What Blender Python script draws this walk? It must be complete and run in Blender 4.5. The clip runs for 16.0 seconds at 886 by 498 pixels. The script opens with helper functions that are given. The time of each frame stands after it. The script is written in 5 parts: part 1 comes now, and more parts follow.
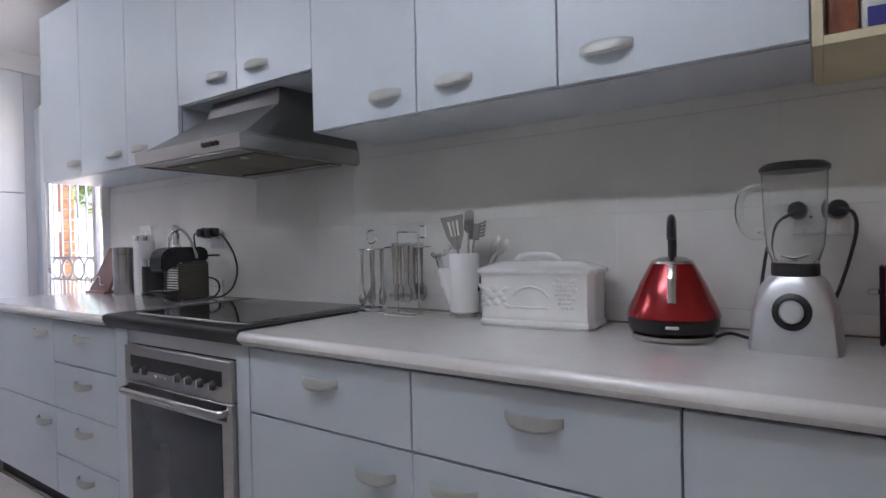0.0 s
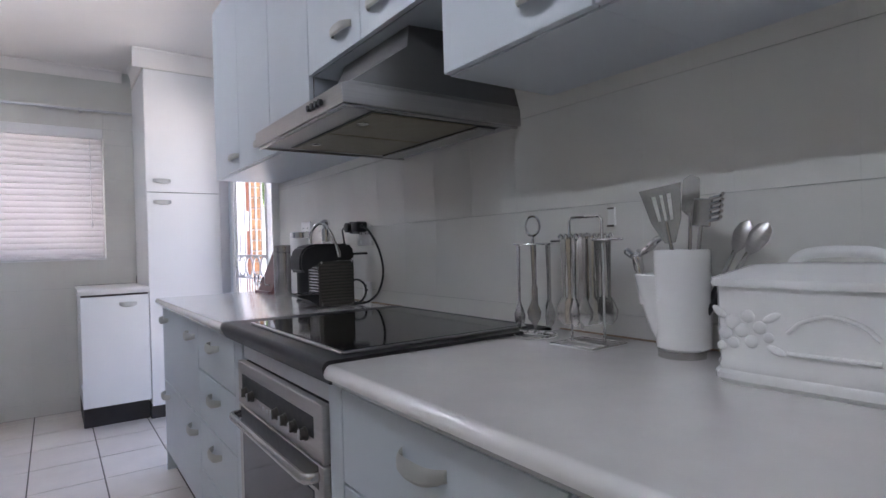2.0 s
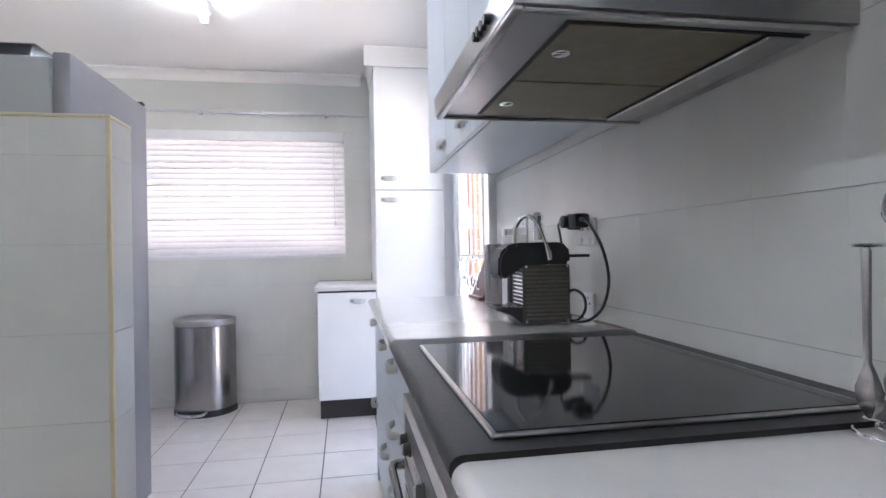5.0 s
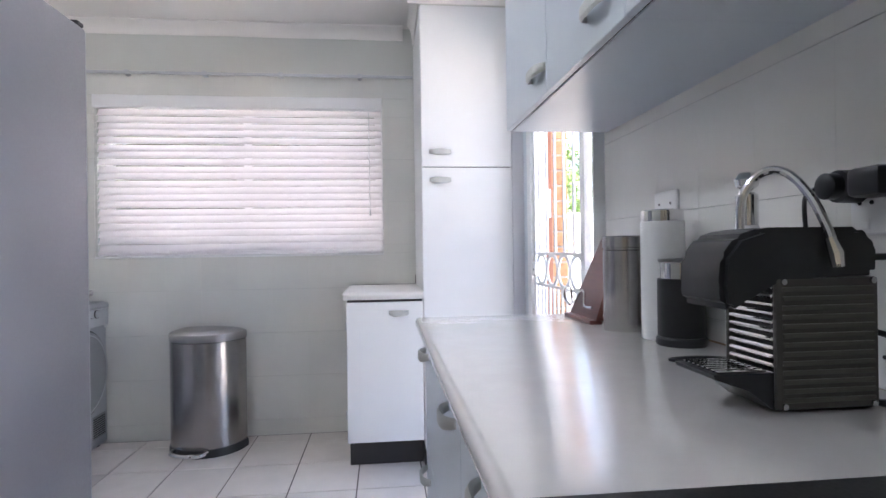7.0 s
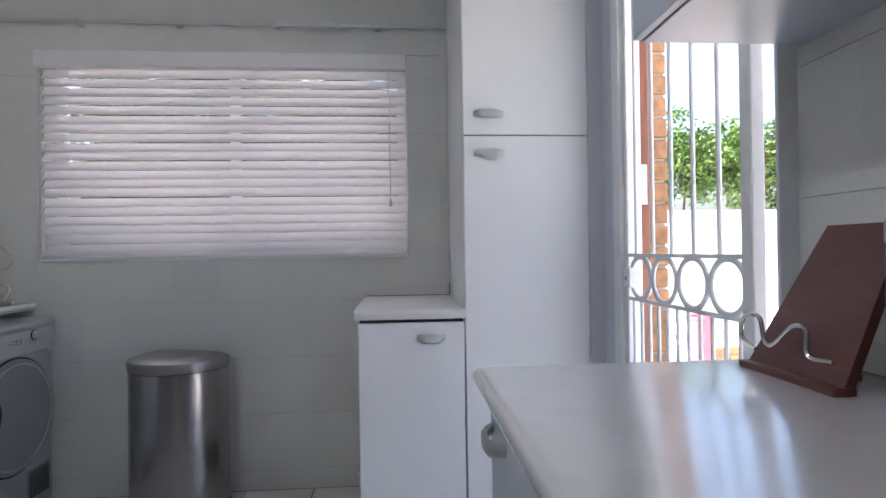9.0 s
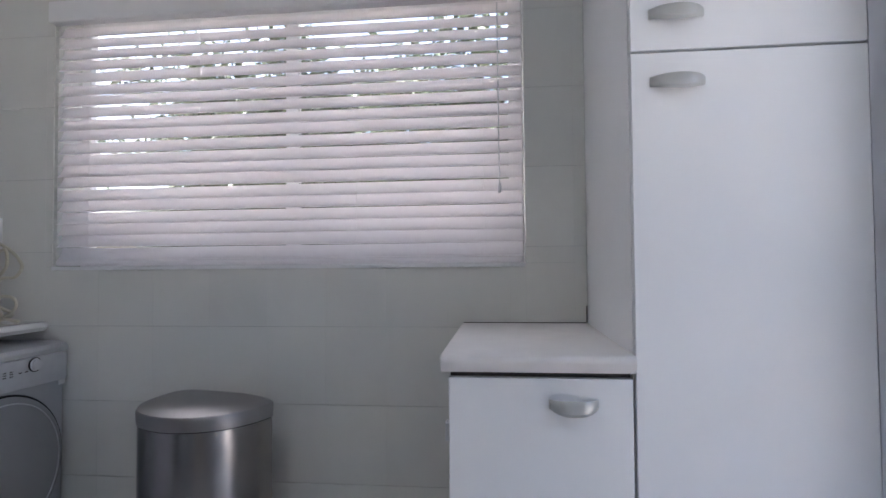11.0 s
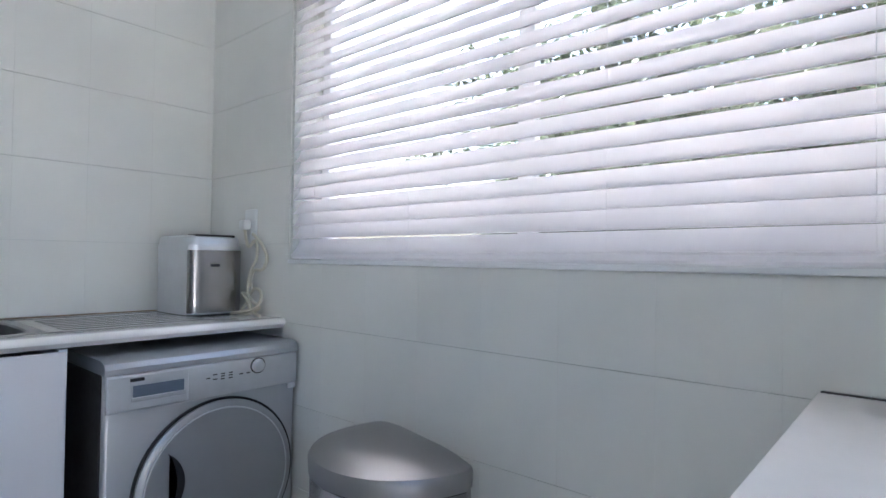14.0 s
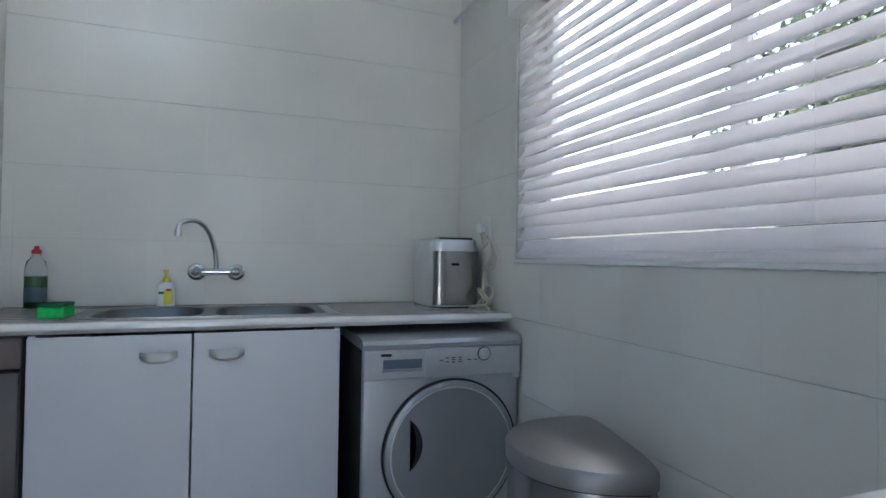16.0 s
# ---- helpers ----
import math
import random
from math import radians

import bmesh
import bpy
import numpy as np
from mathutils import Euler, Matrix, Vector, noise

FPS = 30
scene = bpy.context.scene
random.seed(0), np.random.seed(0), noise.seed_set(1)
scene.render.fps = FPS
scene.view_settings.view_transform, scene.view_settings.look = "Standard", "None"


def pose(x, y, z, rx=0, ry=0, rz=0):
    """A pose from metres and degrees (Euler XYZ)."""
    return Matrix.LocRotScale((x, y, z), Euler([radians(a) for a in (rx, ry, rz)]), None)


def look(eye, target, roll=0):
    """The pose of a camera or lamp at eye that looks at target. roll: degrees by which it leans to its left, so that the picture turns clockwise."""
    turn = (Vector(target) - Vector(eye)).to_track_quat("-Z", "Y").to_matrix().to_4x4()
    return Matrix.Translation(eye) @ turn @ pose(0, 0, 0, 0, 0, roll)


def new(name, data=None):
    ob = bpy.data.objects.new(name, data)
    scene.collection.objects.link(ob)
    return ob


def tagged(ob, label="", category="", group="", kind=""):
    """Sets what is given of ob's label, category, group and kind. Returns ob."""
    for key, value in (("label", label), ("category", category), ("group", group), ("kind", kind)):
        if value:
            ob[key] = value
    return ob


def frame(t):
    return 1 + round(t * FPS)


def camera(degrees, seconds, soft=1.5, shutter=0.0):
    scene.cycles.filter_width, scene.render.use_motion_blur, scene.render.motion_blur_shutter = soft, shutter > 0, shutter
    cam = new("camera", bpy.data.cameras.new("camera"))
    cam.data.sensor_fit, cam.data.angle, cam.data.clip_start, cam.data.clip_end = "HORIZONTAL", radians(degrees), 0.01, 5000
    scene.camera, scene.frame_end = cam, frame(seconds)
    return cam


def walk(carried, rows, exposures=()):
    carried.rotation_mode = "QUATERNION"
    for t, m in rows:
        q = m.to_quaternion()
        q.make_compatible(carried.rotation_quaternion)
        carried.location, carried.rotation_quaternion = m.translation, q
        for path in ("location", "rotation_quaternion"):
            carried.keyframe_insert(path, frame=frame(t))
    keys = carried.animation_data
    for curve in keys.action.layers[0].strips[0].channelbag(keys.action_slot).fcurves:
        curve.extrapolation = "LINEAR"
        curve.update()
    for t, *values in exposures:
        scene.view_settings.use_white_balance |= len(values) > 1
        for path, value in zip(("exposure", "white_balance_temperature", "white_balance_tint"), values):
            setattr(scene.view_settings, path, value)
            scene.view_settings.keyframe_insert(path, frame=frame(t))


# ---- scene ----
cam = camera(77.2, 16.0)
PATH = [
    (0, (5.173, -1.684, 1.129), (4.04, -0.036, 1.107), -1.2),
    (0.5, (5.059, -1.54, 1.108), (3.836, 0.043, 1.097), -1.0),
    (1, (4.957, -1.362, 1.112), (3.584, 0.092, 1.097), -1.2),
    (1.5, (4.897, -1.244, 1.11), (3.362, 0.038, 1.104), -1.3),
    (2, (4.812, -1.145, 1.113), (3.177, 0.007, 1.103), -1.6),
    (2.5, (4.738, -1.062, 1.116), (3.008, -0.059, 1.11), -1.6),
    (3, (4.678, -1.002, 1.114), (2.876, -0.134, 1.108), -1.7),
    (3.5, (4.611, -0.935, 1.116), (2.747, -0.211, 1.119), -1.4),
    (4, (4.539, -0.874, 1.112), (2.619, -0.312, 1.116), -1.7),
    (4.2, (4.536, -0.861, 1.114), (2.6, -0.356, 1.12), -1.5),
    (6.5, (3.679, -0.8, 1.113), (1.693, -0.563, 1.114), -1.0),
    (7, (3.458, -0.817, 1.112), (1.47, -0.605, 1.113), -0.8),
    (7.5, (3.248, -0.835, 1.108), (1.258, -0.638, 1.11), -0.8),
    (8, (3.032, -0.833, 1.126), (1.042, -0.63, 1.125), -0.7),
    (8.5, (2.845, -0.824, 1.115), (0.853, -0.647, 1.122), -0.8),
    (9, (2.662, -0.848, 1.107), (0.667, -0.7, 1.116), -0.8),
    (9.5, (2.474, -0.873, 1.108), (0.476, -0.774, 1.112), -0.8),
    (10, (2.256, -0.888, 1.122), (0.256, -0.857, 1.112), -0.8),
    (10.2, (2.177, -0.886, 1.107), (0.177, -0.9, 1.12), -0.7),
    (12.3, (1.358, -0.94, 1.079), (-0.555, -1.521, 1.133), -0.4),
    (12.5, (1.31, -0.957, 1.077), (-0.582, -1.601, 1.134), -0.3),
    (13, (1.143, -0.954, 1.097), (-0.674, -1.788, 1.13), -0.4),
    (13.5, (1.082, -0.947, 1.091), (-0.635, -1.971, 1.138), 0.3),
    (14, (1.061, -0.894, 1.101), (-0.447, -2.208, 1.14), 0.7),
    (14.5, (1.024, -0.83, 1.087), (-0.227, -2.389, 1.135), 0.6),
    (15, (0.997, -0.77, 1.078), (-0.049, -2.474, 1.128), 0.5),
    (15.5, (0.98, -0.72, 1.082), (0.098, -2.514, 1.126), 0.7),
    (16, (0.945, -0.701, 1.095), (0.25, -2.576, 1.129), 0.8),
]
EXPOSURE = [(0.0, 2.90, 6150, 17), (1.5, 2.74, 6120, 17), (3.5, 2.95, 6020, 13), (4.2, 3.22, 6020, 13), (6.3, 3.52, 6150, 14), (7.0, 3.11, 6120, 13), (8.0, 2.57, 6050, 11), (9.0, 2.26, 6050, 11), (10.0, 2.07, 6080, 13), (12.5, 2.84, 5860, 9), (13.5, 2.94, 5740, 7), (14.2, 2.83, 5690, 6), (14.8, 2.55, 5600, 4), (16.0, 2.25, 5580, 3)]
walk(cam, [(t, look(eye, target, roll)) for t, eye, target, roll in PATH], EXPOSURE)

# ---- world, sun, lamps ----
world = bpy.data.worlds.new("world")
scene.world = world
world.use_nodes = True
wn = world.node_tree.nodes
sky = wn.new("ShaderNodeTexSky")
sky.sky_type = "NISHITA"
sky.sun_disc = False
sky.dust_density = 6.0
sky.sun_elevation, sky.sun_rotation = radians(60), radians(186.2)
wn["Background"].inputs[1].default_value = 0.15
world.node_tree.links.new(sky.outputs[0], wn["Background"].inputs[0])

sun = new("sun", bpy.data.lights.new("sun", "SUN"))
sun.data.energy, sun.data.angle, sun.data.color = 5.0, radians(0.5), (1.0, 0.96, 0.9)
sun.matrix_world = look((2.1, -4.2, 8.0), (2.6, 0.4, 0.0))

# ---- materials ----
def mat(name, color, rough=0.5, metal=0.0, var=0.06, scale=6.0, bump=0.0, bump_scale=60.0, spec=0.5, coat=0.0, stretch=(1, 1, 1), piece=0.0, rvar=0.08):
    m = bpy.data.materials.new(name)
    m.use_nodes = True
    nt = m.node_tree
    N, L = nt.nodes, nt.links
    p = N["Principled BSDF"]
    p.inputs["Roughness"].default_value = rough
    p.inputs["Metallic"].default_value = metal
    p.inputs["Specular IOR Level"].default_value = spec
    p.inputs["Coat Weight"].default_value = coat
    p.inputs["Coat Roughness"].default_value = min(1.0, rough * 1.2)
    tc = N.new("ShaderNodeTexCoord")
    mp = N.new("ShaderNodeMapping")
    mp.inputs["Scale"].default_value = stretch
    L.new(tc.outputs["Object"], mp.inputs[0])
    if piece:
        place = N.new("ShaderNodeObjectInfo")
        shift = N.new("ShaderNodeVectorMath")
        L.new(tc.outputs["Object"], shift.inputs[0])
        L.new(place.outputs["Location"], shift.inputs[1])
        L.new(shift.outputs[0], mp.inputs[0])
    n1 = N.new("ShaderNodeTexNoise")
    n1.inputs["Scale"].default_value, n1.inputs["Detail"].default_value = scale, 5
    L.new(mp.outputs[0], n1.inputs["Vector"])
    ramp = N.new("ShaderNodeValToRGB")
    ramp.color_ramp.elements[0].position, ramp.color_ramp.elements[1].position = 0.3, 0.7
    ramp.color_ramp.elements[0].color = tuple(c * (1 - var) for c in color) + (1,)
    ramp.color_ramp.elements[1].color = tuple(min(1, c * (1 + var)) for c in color) + (1,)
    L.new(n1.outputs["Fac"], ramp.inputs[0])
    col = ramp.outputs[0]
    if piece:
        oi = N.new("ShaderNodeObjectInfo")
        mr = N.new("ShaderNodeMapRange")
        mr.inputs[3].default_value, mr.inputs[4].default_value = 1 - piece, 1 + piece
        L.new(oi.outputs["Random"], mr.inputs[0])
        mx = N.new("ShaderNodeVectorMath")
        mx.operation = "SCALE"
        L.new(col, mx.inputs[0])
        L.new(mr.outputs[0], mx.inputs["Scale"])
        col = mx.outputs[0]
    L.new(col, p.inputs["Base Color"])
    n2 = N.new("ShaderNodeTexNoise")
    n2.inputs["Scale"].default_value, n2.inputs["Detail"].default_value = bump_scale, 4
    L.new(mp.outputs[0], n2.inputs["Vector"])
    mr2 = N.new("ShaderNodeMapRange")
    mr2.inputs[3].default_value, mr2.inputs[4].default_value = max(0.02, rough - rvar), min(1, rough + rvar)
    L.new(n2.outputs["Fac"], mr2.inputs[0])
    if rvar:
        L.new(mr2.outputs[0], p.inputs["Roughness"])
    if bump:
        b = N.new("ShaderNodeBump")
        b.inputs["Strength"].default_value, b.inputs["Distance"].default_value = bump, 0.002
        L.new(n2.outputs["Fac"], b.inputs["Height"])
        L.new(b.outputs[0], p.inputs["Normal"])
    return m


def glow(name, color, strength):
    m = mat(name, color)
    p = m.node_tree.nodes["Principled BSDF"]
    p.inputs["Emission Color"].default_value = (*color, 1)
    p.inputs["Emission Strength"].default_value = strength
    return m


def glass(name, color=(1, 1, 1), rough=0.0, ior=1.45):
    m = bpy.data.materials.new(name)
    m.use_nodes = True
    p = m.node_tree.nodes["Principled BSDF"]
    p.inputs["Base Color"].default_value = (*color, 1)
    p.inputs["Transmission Weight"].default_value = 1
    p.inputs["Roughness"].default_value, p.inputs["IOR"].default_value = rough, ior
    return m


def translucent(name, color, share):
    m = mat(name, color, rough=0.45, var=0.02, scale=30)
    nt = m.node_tree
    tr = nt.nodes.new("ShaderNodeBsdfTranslucent")
    tr.inputs[0].default_value = (*color, 1)
    mix = nt.nodes.new("ShaderNodeMixShader")
    mix.inputs[0].default_value = share
    nt.links.new(nt.nodes["Principled BSDF"].outputs[0], mix.inputs[1])
    nt.links.new(tr.outputs[0], mix.inputs[2])
    nt.links.new(mix.outputs[0], nt.nodes["Material Output"].inputs[0])
    return m


M_CAB = mat("cabinet_melamine", (0.60, 0.645, 0.69), rough=0.38, var=0.025, scale=3, bump=0.04, bump_scale=220)
M_PANTRY = mat("pantry_melamine", (0.80, 0.80, 0.80), rough=0.4, var=0.02, scale=3, bump=0.05, bump_scale=220)
M_SINKD = mat("sink_door_melamine", (0.64, 0.63, 0.655), rough=0.4, var=0.025, scale=3, bump=0.04, bump_scale=220)
M_CARC = mat("carcass_board", (0.72, 0.70, 0.66), rough=0.5, var=0.03)
M_CREAM = mat("cream_edging", (0.72, 0.64, 0.42), rough=0.5, var=0.05)
M_TOP = mat("worktop_laminate", (0.77, 0.745, 0.725), rough=0.16, spec=0.6, coat=1.0, var=0.03, scale=14, bump=0.03, bump_scale=160, rvar=0.05)
M_TOP.node_tree.nodes["Principled BSDF"].inputs["Coat IOR"].default_value = 1.8
M_LOWTOP = mat("matt_laminate", (0.72, 0.69, 0.665), rough=0.5, spec=0.3, var=0.03, scale=14, bump=0.03, bump_scale=160)
M_PLINTH = mat("dark_plinth", (0.035, 0.03, 0.03), rough=0.5, var=0.2)
# near-black that carries the shade seen in gaps between fronts
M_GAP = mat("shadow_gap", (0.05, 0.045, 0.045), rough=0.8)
M_HANDLE = mat("satin_handle", (0.50, 0.50, 0.475), rough=0.4, metal=0.35, var=0.05)
M_STEEL = mat("brushed_steel", (0.50, 0.485, 0.475), rough=0.3, metal=1.0, var=0.06, scale=5, stretch=(1, 1, 60), bump=0.02, bump_scale=12, rvar=0.03)
M_STEELH = mat("brushed_steel_across", (0.52, 0.51, 0.50), rough=0.25, metal=1.0, var=0.04, scale=5, stretch=(60, 60, 1), rvar=0)
# duller sink steel, darkened to hold the shade inside the bowls
M_BOWL = mat("dull_shaded_sink_steel", (0.27, 0.27, 0.27), rough=0.38, metal=0.9, var=0.08, scale=12, rvar=0.05)
M_STEELV = mat("bin_steel", (0.38, 0.365, 0.36), rough=0.26, metal=1.0, var=0.03, scale=3, stretch=(60, 60, 0.6), rvar=0)
M_LIDST = mat("smooth_lid_steel", (0.35, 0.34, 0.34), rough=0.44, metal=1.0, var=0.02, scale=3, rvar=0)
M_CHROME = mat("chrome", (0.72, 0.72, 0.72), rough=0.08, metal=1.0, var=0.03, rvar=0)
M_BLACK = mat("black_plastic", (0.018, 0.018, 0.02), rough=0.35, var=0.2, scale=20)
M_BLACKM = mat("black_matt_trim", (0.022, 0.021, 0.022), rough=0.4, spec=0.3, var=0.15, scale=20, bump=0.06, bump_scale=200)
M_HOB = mat("black_hob_glass", (0.012, 0.011, 0.011), rough=0.06, var=0.1, spec=0.4, rvar=0.03)
M_OVENGLASS = mat("oven_glass", (0.035, 0.042, 0.055), rough=0.07, var=0.1, spec=0.55, rvar=0.03)
M_WALL = mat("wall_paint", (0.66, 0.66, 0.62), rough=0.6, var=0.03, scale=2, bump=0.1, bump_scale=90)
M_GROUT = mat("grout", (0.60, 0.60, 0.57), rough=0.8, var=0.1, scale=40)
M_FGROUT = mat("floor_grout", (0.10, 0.085, 0.075), rough=0.9, var=0.2, scale=40)
M_TILE = mat("wall_tile", (0.735, 0.725, 0.685), rough=0.24, spec=0.36, var=0.075, scale=1.7, piece=0.012, bump=0.006, bump_scale=8, rvar=0)
M_FTILE = mat("floor_tile", (0.76, 0.70, 0.655), rough=0.22, var=0.04, scale=7, piece=0.025, bump=0.03, bump_scale=25)
M_CEIL = mat("ceiling_paint", (0.87, 0.84, 0.805), rough=0.7, var=0.015, scale=2, bump=0.08, bump_scale=80)
M_WHITE = mat("white_paint", (0.80, 0.80, 0.80), rough=0.4, var=0.02)
M_GATE = mat("gate_white_enamel", (0.82, 0.81, 0.80), rough=0.4, var=0.04, scale=20)
M_WOODF = mat("varnished_door_frame", (0.24, 0.085, 0.04), rough=0.4, var=0.2, scale=8, stretch=(12, 12, 1))
M_BRICK = mat("face_brick", (0.46, 0.25, 0.12), rough=0.85, var=0.25, scale=25, piece=0.15, bump=0.5, bump_scale=70)
M_MORTAR = mat("mortar", (0.42, 0.38, 0.33), rough=0.9, var=0.1, scale=30)
M_SLAT = translucent("blind_slat", (0.87, 0.85, 0.86), 0.48)
M_BLINDW = mat("blind_white", (0.84, 0.83, 0.83), rough=0.4, var=0.02)
M_GLASS = glass("clear_glass")
M_JAR = glass("jar_plastic", (0.95, 0.96, 0.96), 0.02, 1.3)
M_CERAMIC = mat("white_glazed_ceramic", (0.86, 0.855, 0.84), rough=0.12, var=0.03, scale=9, coat=0.4, bump=0.05, bump_scale=30)
M_RED = mat("red_metallic_enamel", (0.42, 0.008, 0.012), rough=0.16, metal=0.5, var=0.1, coat=0.7)
M_SILVER = mat("silver_plastic", (0.60, 0.61, 0.63), rough=0.34, metal=0.6, var=0.04, scale=20)
M_DRYER = mat("silver_grey_enamel", (0.46, 0.47, 0.49), rough=0.32, metal=0.55, var=0.03, scale=5)
M_DRYDOOR = mat("dark_silver_door", (0.34, 0.345, 0.355), rough=0.35, metal=0.5, var=0.03, scale=5)
M_FRIDGE = mat("fridge_grey_steel", (0.30, 0.30, 0.33), rough=0.36, metal=0.6, var=0.04, scale=3, bump=0.03, bump_scale=120)
M_FRSIDE = mat("fridge_side", (0.5, 0.53, 0.55), rough=0.45, metal=0.2, var=0.03)
M_FILTER = mat("grease_filter", (0.24, 0.21, 0.14), rough=0.4, metal=0.7, var=0.1, scale=30, bump=0.5, bump_scale=260)
M_BROWN = mat("red_brown_wood", (0.125, 0.032, 0.022), rough=0.35, var=0.18, scale=6, stretch=(1, 14, 14), coat=0.2)
M_MGREY = mat("machine_grey_panel", (0.085, 0.08, 0.07), rough=0.38, metal=0.3, var=0.06)
M_MRIB = mat("machine_grey_rib", (0.12, 0.112, 0.095), rough=0.34, metal=0.3, var=0.06)
M_WHITEP = mat("white_plastic", (0.78, 0.78, 0.77), rough=0.35, var=0.02)
M_YELLOW = mat("yellow_label", (0.75, 0.68, 0.05), rough=0.4)
M_GREENL = mat("dark_green_liquid", (0.012, 0.07, 0.02), rough=0.15, coat=0.5)
M_GREEN = mat("green_sponge", (0.05, 0.55, 0.12), rough=0.9, var=0.15, scale=90, bump=0.6, bump_scale=200)
M_TUBE = glow("fluorescent_tube", (0.87, 0.925, 1.0), 6.0)
# second tube, out of view, placed from cabinet shadows; strength tuned separately
M_TUBE2 = glow("second_fluorescent_tube", (0.87, 0.92, 0.985), 7.6)
M_PAVE = mat("paving", (0.58, 0.54, 0.50), rough=0.9, var=0.12, scale=3, bump=0.2)
M_GARDEN = mat("garden_wall_paint", (0.72, 0.68, 0.62), rough=0.8, var=0.06, scale=2)
M_LEAF = mat("hedge_leaf", (0.13, 0.21, 0.055), rough=0.5, var=0.4, scale=3, spec=0.3)
M_LEAF3 = mat("dull_leaf", (0.085, 0.105, 0.06), rough=0.5, var=0.5, scale=3, spec=0.3)
M_LEAF2 = mat("purple_leaf", (0.10, 0.055, 0.06), rough=0.5, var=0.4, scale=3, spec=0.3)
M_PINK = mat("pink_plastic", (0.65, 0.12, 0.16), rough=0.5)
M_SPICE = mat("printed_packet", (0.30, 0.10, 0.05), rough=0.4, var=0.3, scale=30)
M_BLUE = mat("blue_print", (0.08, 0.08, 0.35), rough=0.4)
M_SEAL = mat("aged_sealant", (0.30, 0.21, 0.14), rough=0.6, var=0.35, scale=14)
M_CABLE = mat("cream_cable", (0.62, 0.58, 0.47), rough=0.5)

# ---- mesh helpers ----
def B():
    return bmesh.new()


def box(bm, x0, x1, y0, y1, z0, z1, bev=0.0, seg=1):
    geo = bmesh.ops.create_cube(bm, size=1.0)
    for v in geo["verts"]:
        v.co = Vector(((x0 + x1) / 2 + v.co.x * (x1 - x0), (y0 + y1) / 2 + v.co.y * (y1 - y0), (z0 + z1) / 2 + v.co.z * (z1 - z0)))
    if bev:
        edges = list({e for v in geo["verts"] for e in v.link_edges})
        bmesh.ops.bevel(bm, geom=edges, offset=bev, segments=seg, profile=0.5, affect="EDGES")
    return bm


def loft(bm, rings, closed=True, caps=True):
    """Rings of the same count of points, joined by quads."""
    vr = [[bm.verts.new(p) for p in r] for r in rings]
    n = len(rings[0])
    for a, b in zip(vr, vr[1:]):
        for i in range(n if closed else n - 1):
            j = (i + 1) % n
            bm.faces.new((a[i], a[j], b[j], b[i]))
    if caps and closed:
        bm.faces.new(vr[0][::-1])
        bm.faces.new(vr[-1])
    return bm


def lathe(bm, prof, cx=0.0, cy=0.0, n=32, sx=1.0, sy=1.0):
    rings = [[(cx + r * sx * math.cos(2 * math.pi * i / n), cy + r * sy * math.sin(2 * math.pi * i / n), z) for i in range(n)] for r, z in prof]
    return loft(bm, rings)


def curve_pts(pts, k=6):
    """A smooth line through points."""
    P = [Vector(p) for p in pts]
    P = [P[0] * 2 - P[1]] + P + [P[-1] * 2 - P[-2]]
    out = []
    for a, b, c, d in zip(P, P[1:], P[2:], P[3:]):
        for i in range(k):
            t = i / k
            out.append(0.5 * ((2 * b) + (c - a) * t + (2 * a - 5 * b + 4 * c - d) * t * t + (3 * b - a - 3 * c + d) * t ** 3))
    out.append(P[-2])
    return out


def tube(bm, pts, r, n=8, flat=1.0):
    P = [Vector(p) for p in pts]
    rings, up = [], None
    for i, p in enumerate(P):
        d = (P[min(i + 1, len(P) - 1)] - P[max(i - 1, 0)]).normalized()
        if up is None:
            up = Vector((0, 0, 1)) if abs(d.z) < 0.9 else Vector((1, 0, 0))
        s = d.cross(up).normalized()
        up = s.cross(d).normalized()
        rr = r[i] if isinstance(r, (list, tuple)) else r
        rings.append([p + rr * (s * math.cos(2 * math.pi * k / n) + up * flat * math.sin(2 * math.pi * k / n)) for k in range(n)])
    return loft(bm, rings)


def prism(bm, poly, axis, a0, a1):
    """A polygon in the two other axes, drawn out along one."""
    def at(u, v, a):
        return {"x": (a, u, v), "y": (u, a, v), "z": (u, v, a)}[axis]
    return loft(bm, [[at(u, v, a0) for u, v in poly], [at(u, v, a1) for u, v in poly]])


def arc(cx, cy, r, a0, a1, n):
    return [(cx + r * math.cos(radians(a0 + (a1 - a0) * i / n)), cy + r * math.sin(radians(a0 + (a1 - a0) * i / n))) for i in range(n + 1)]


def finish(bm, name, material, sharp=0.6):
    bmesh.ops.recalc_face_normals(bm, faces=bm.faces)
    for f in bm.faces:
        f.smooth = True
    for e in bm.edges:
        if len(e.link_faces) != 2 or e.calc_face_angle(3.0) > sharp:
            e.smooth = False
    me = bpy.data.meshes.new(name)
    bm.to_mesh(me)
    bm.free()
    me.materials.append(material)
    return me


def part(name, bm, material, parent, label=""):
    ob = new(name, finish(bm, name, material))
    ob.parent = parent
    return tagged(ob, label) if label else ob


def thing(name, label, category, m=None, group="", kind=""):
    ob = new(name)
    ob.empty_display_size = 0.05
    if m is not None:
        ob.matrix_basis = m
    return tagged(ob, label, category, group, kind)


def solid(name, bm, material, label, category, kind="", m=None, group=""):
    ob = new(name, finish(bm, name, material))
    if m is not None:
        ob.matrix_basis = m
    return tagged(ob, label, category, group, kind)


def child(ob, name, mesh, loc, rot=None):
    c = new(name, mesh)
    c.parent = ob
    c.location = loc
    if rot:
        c.rotation_euler = rot
    return c

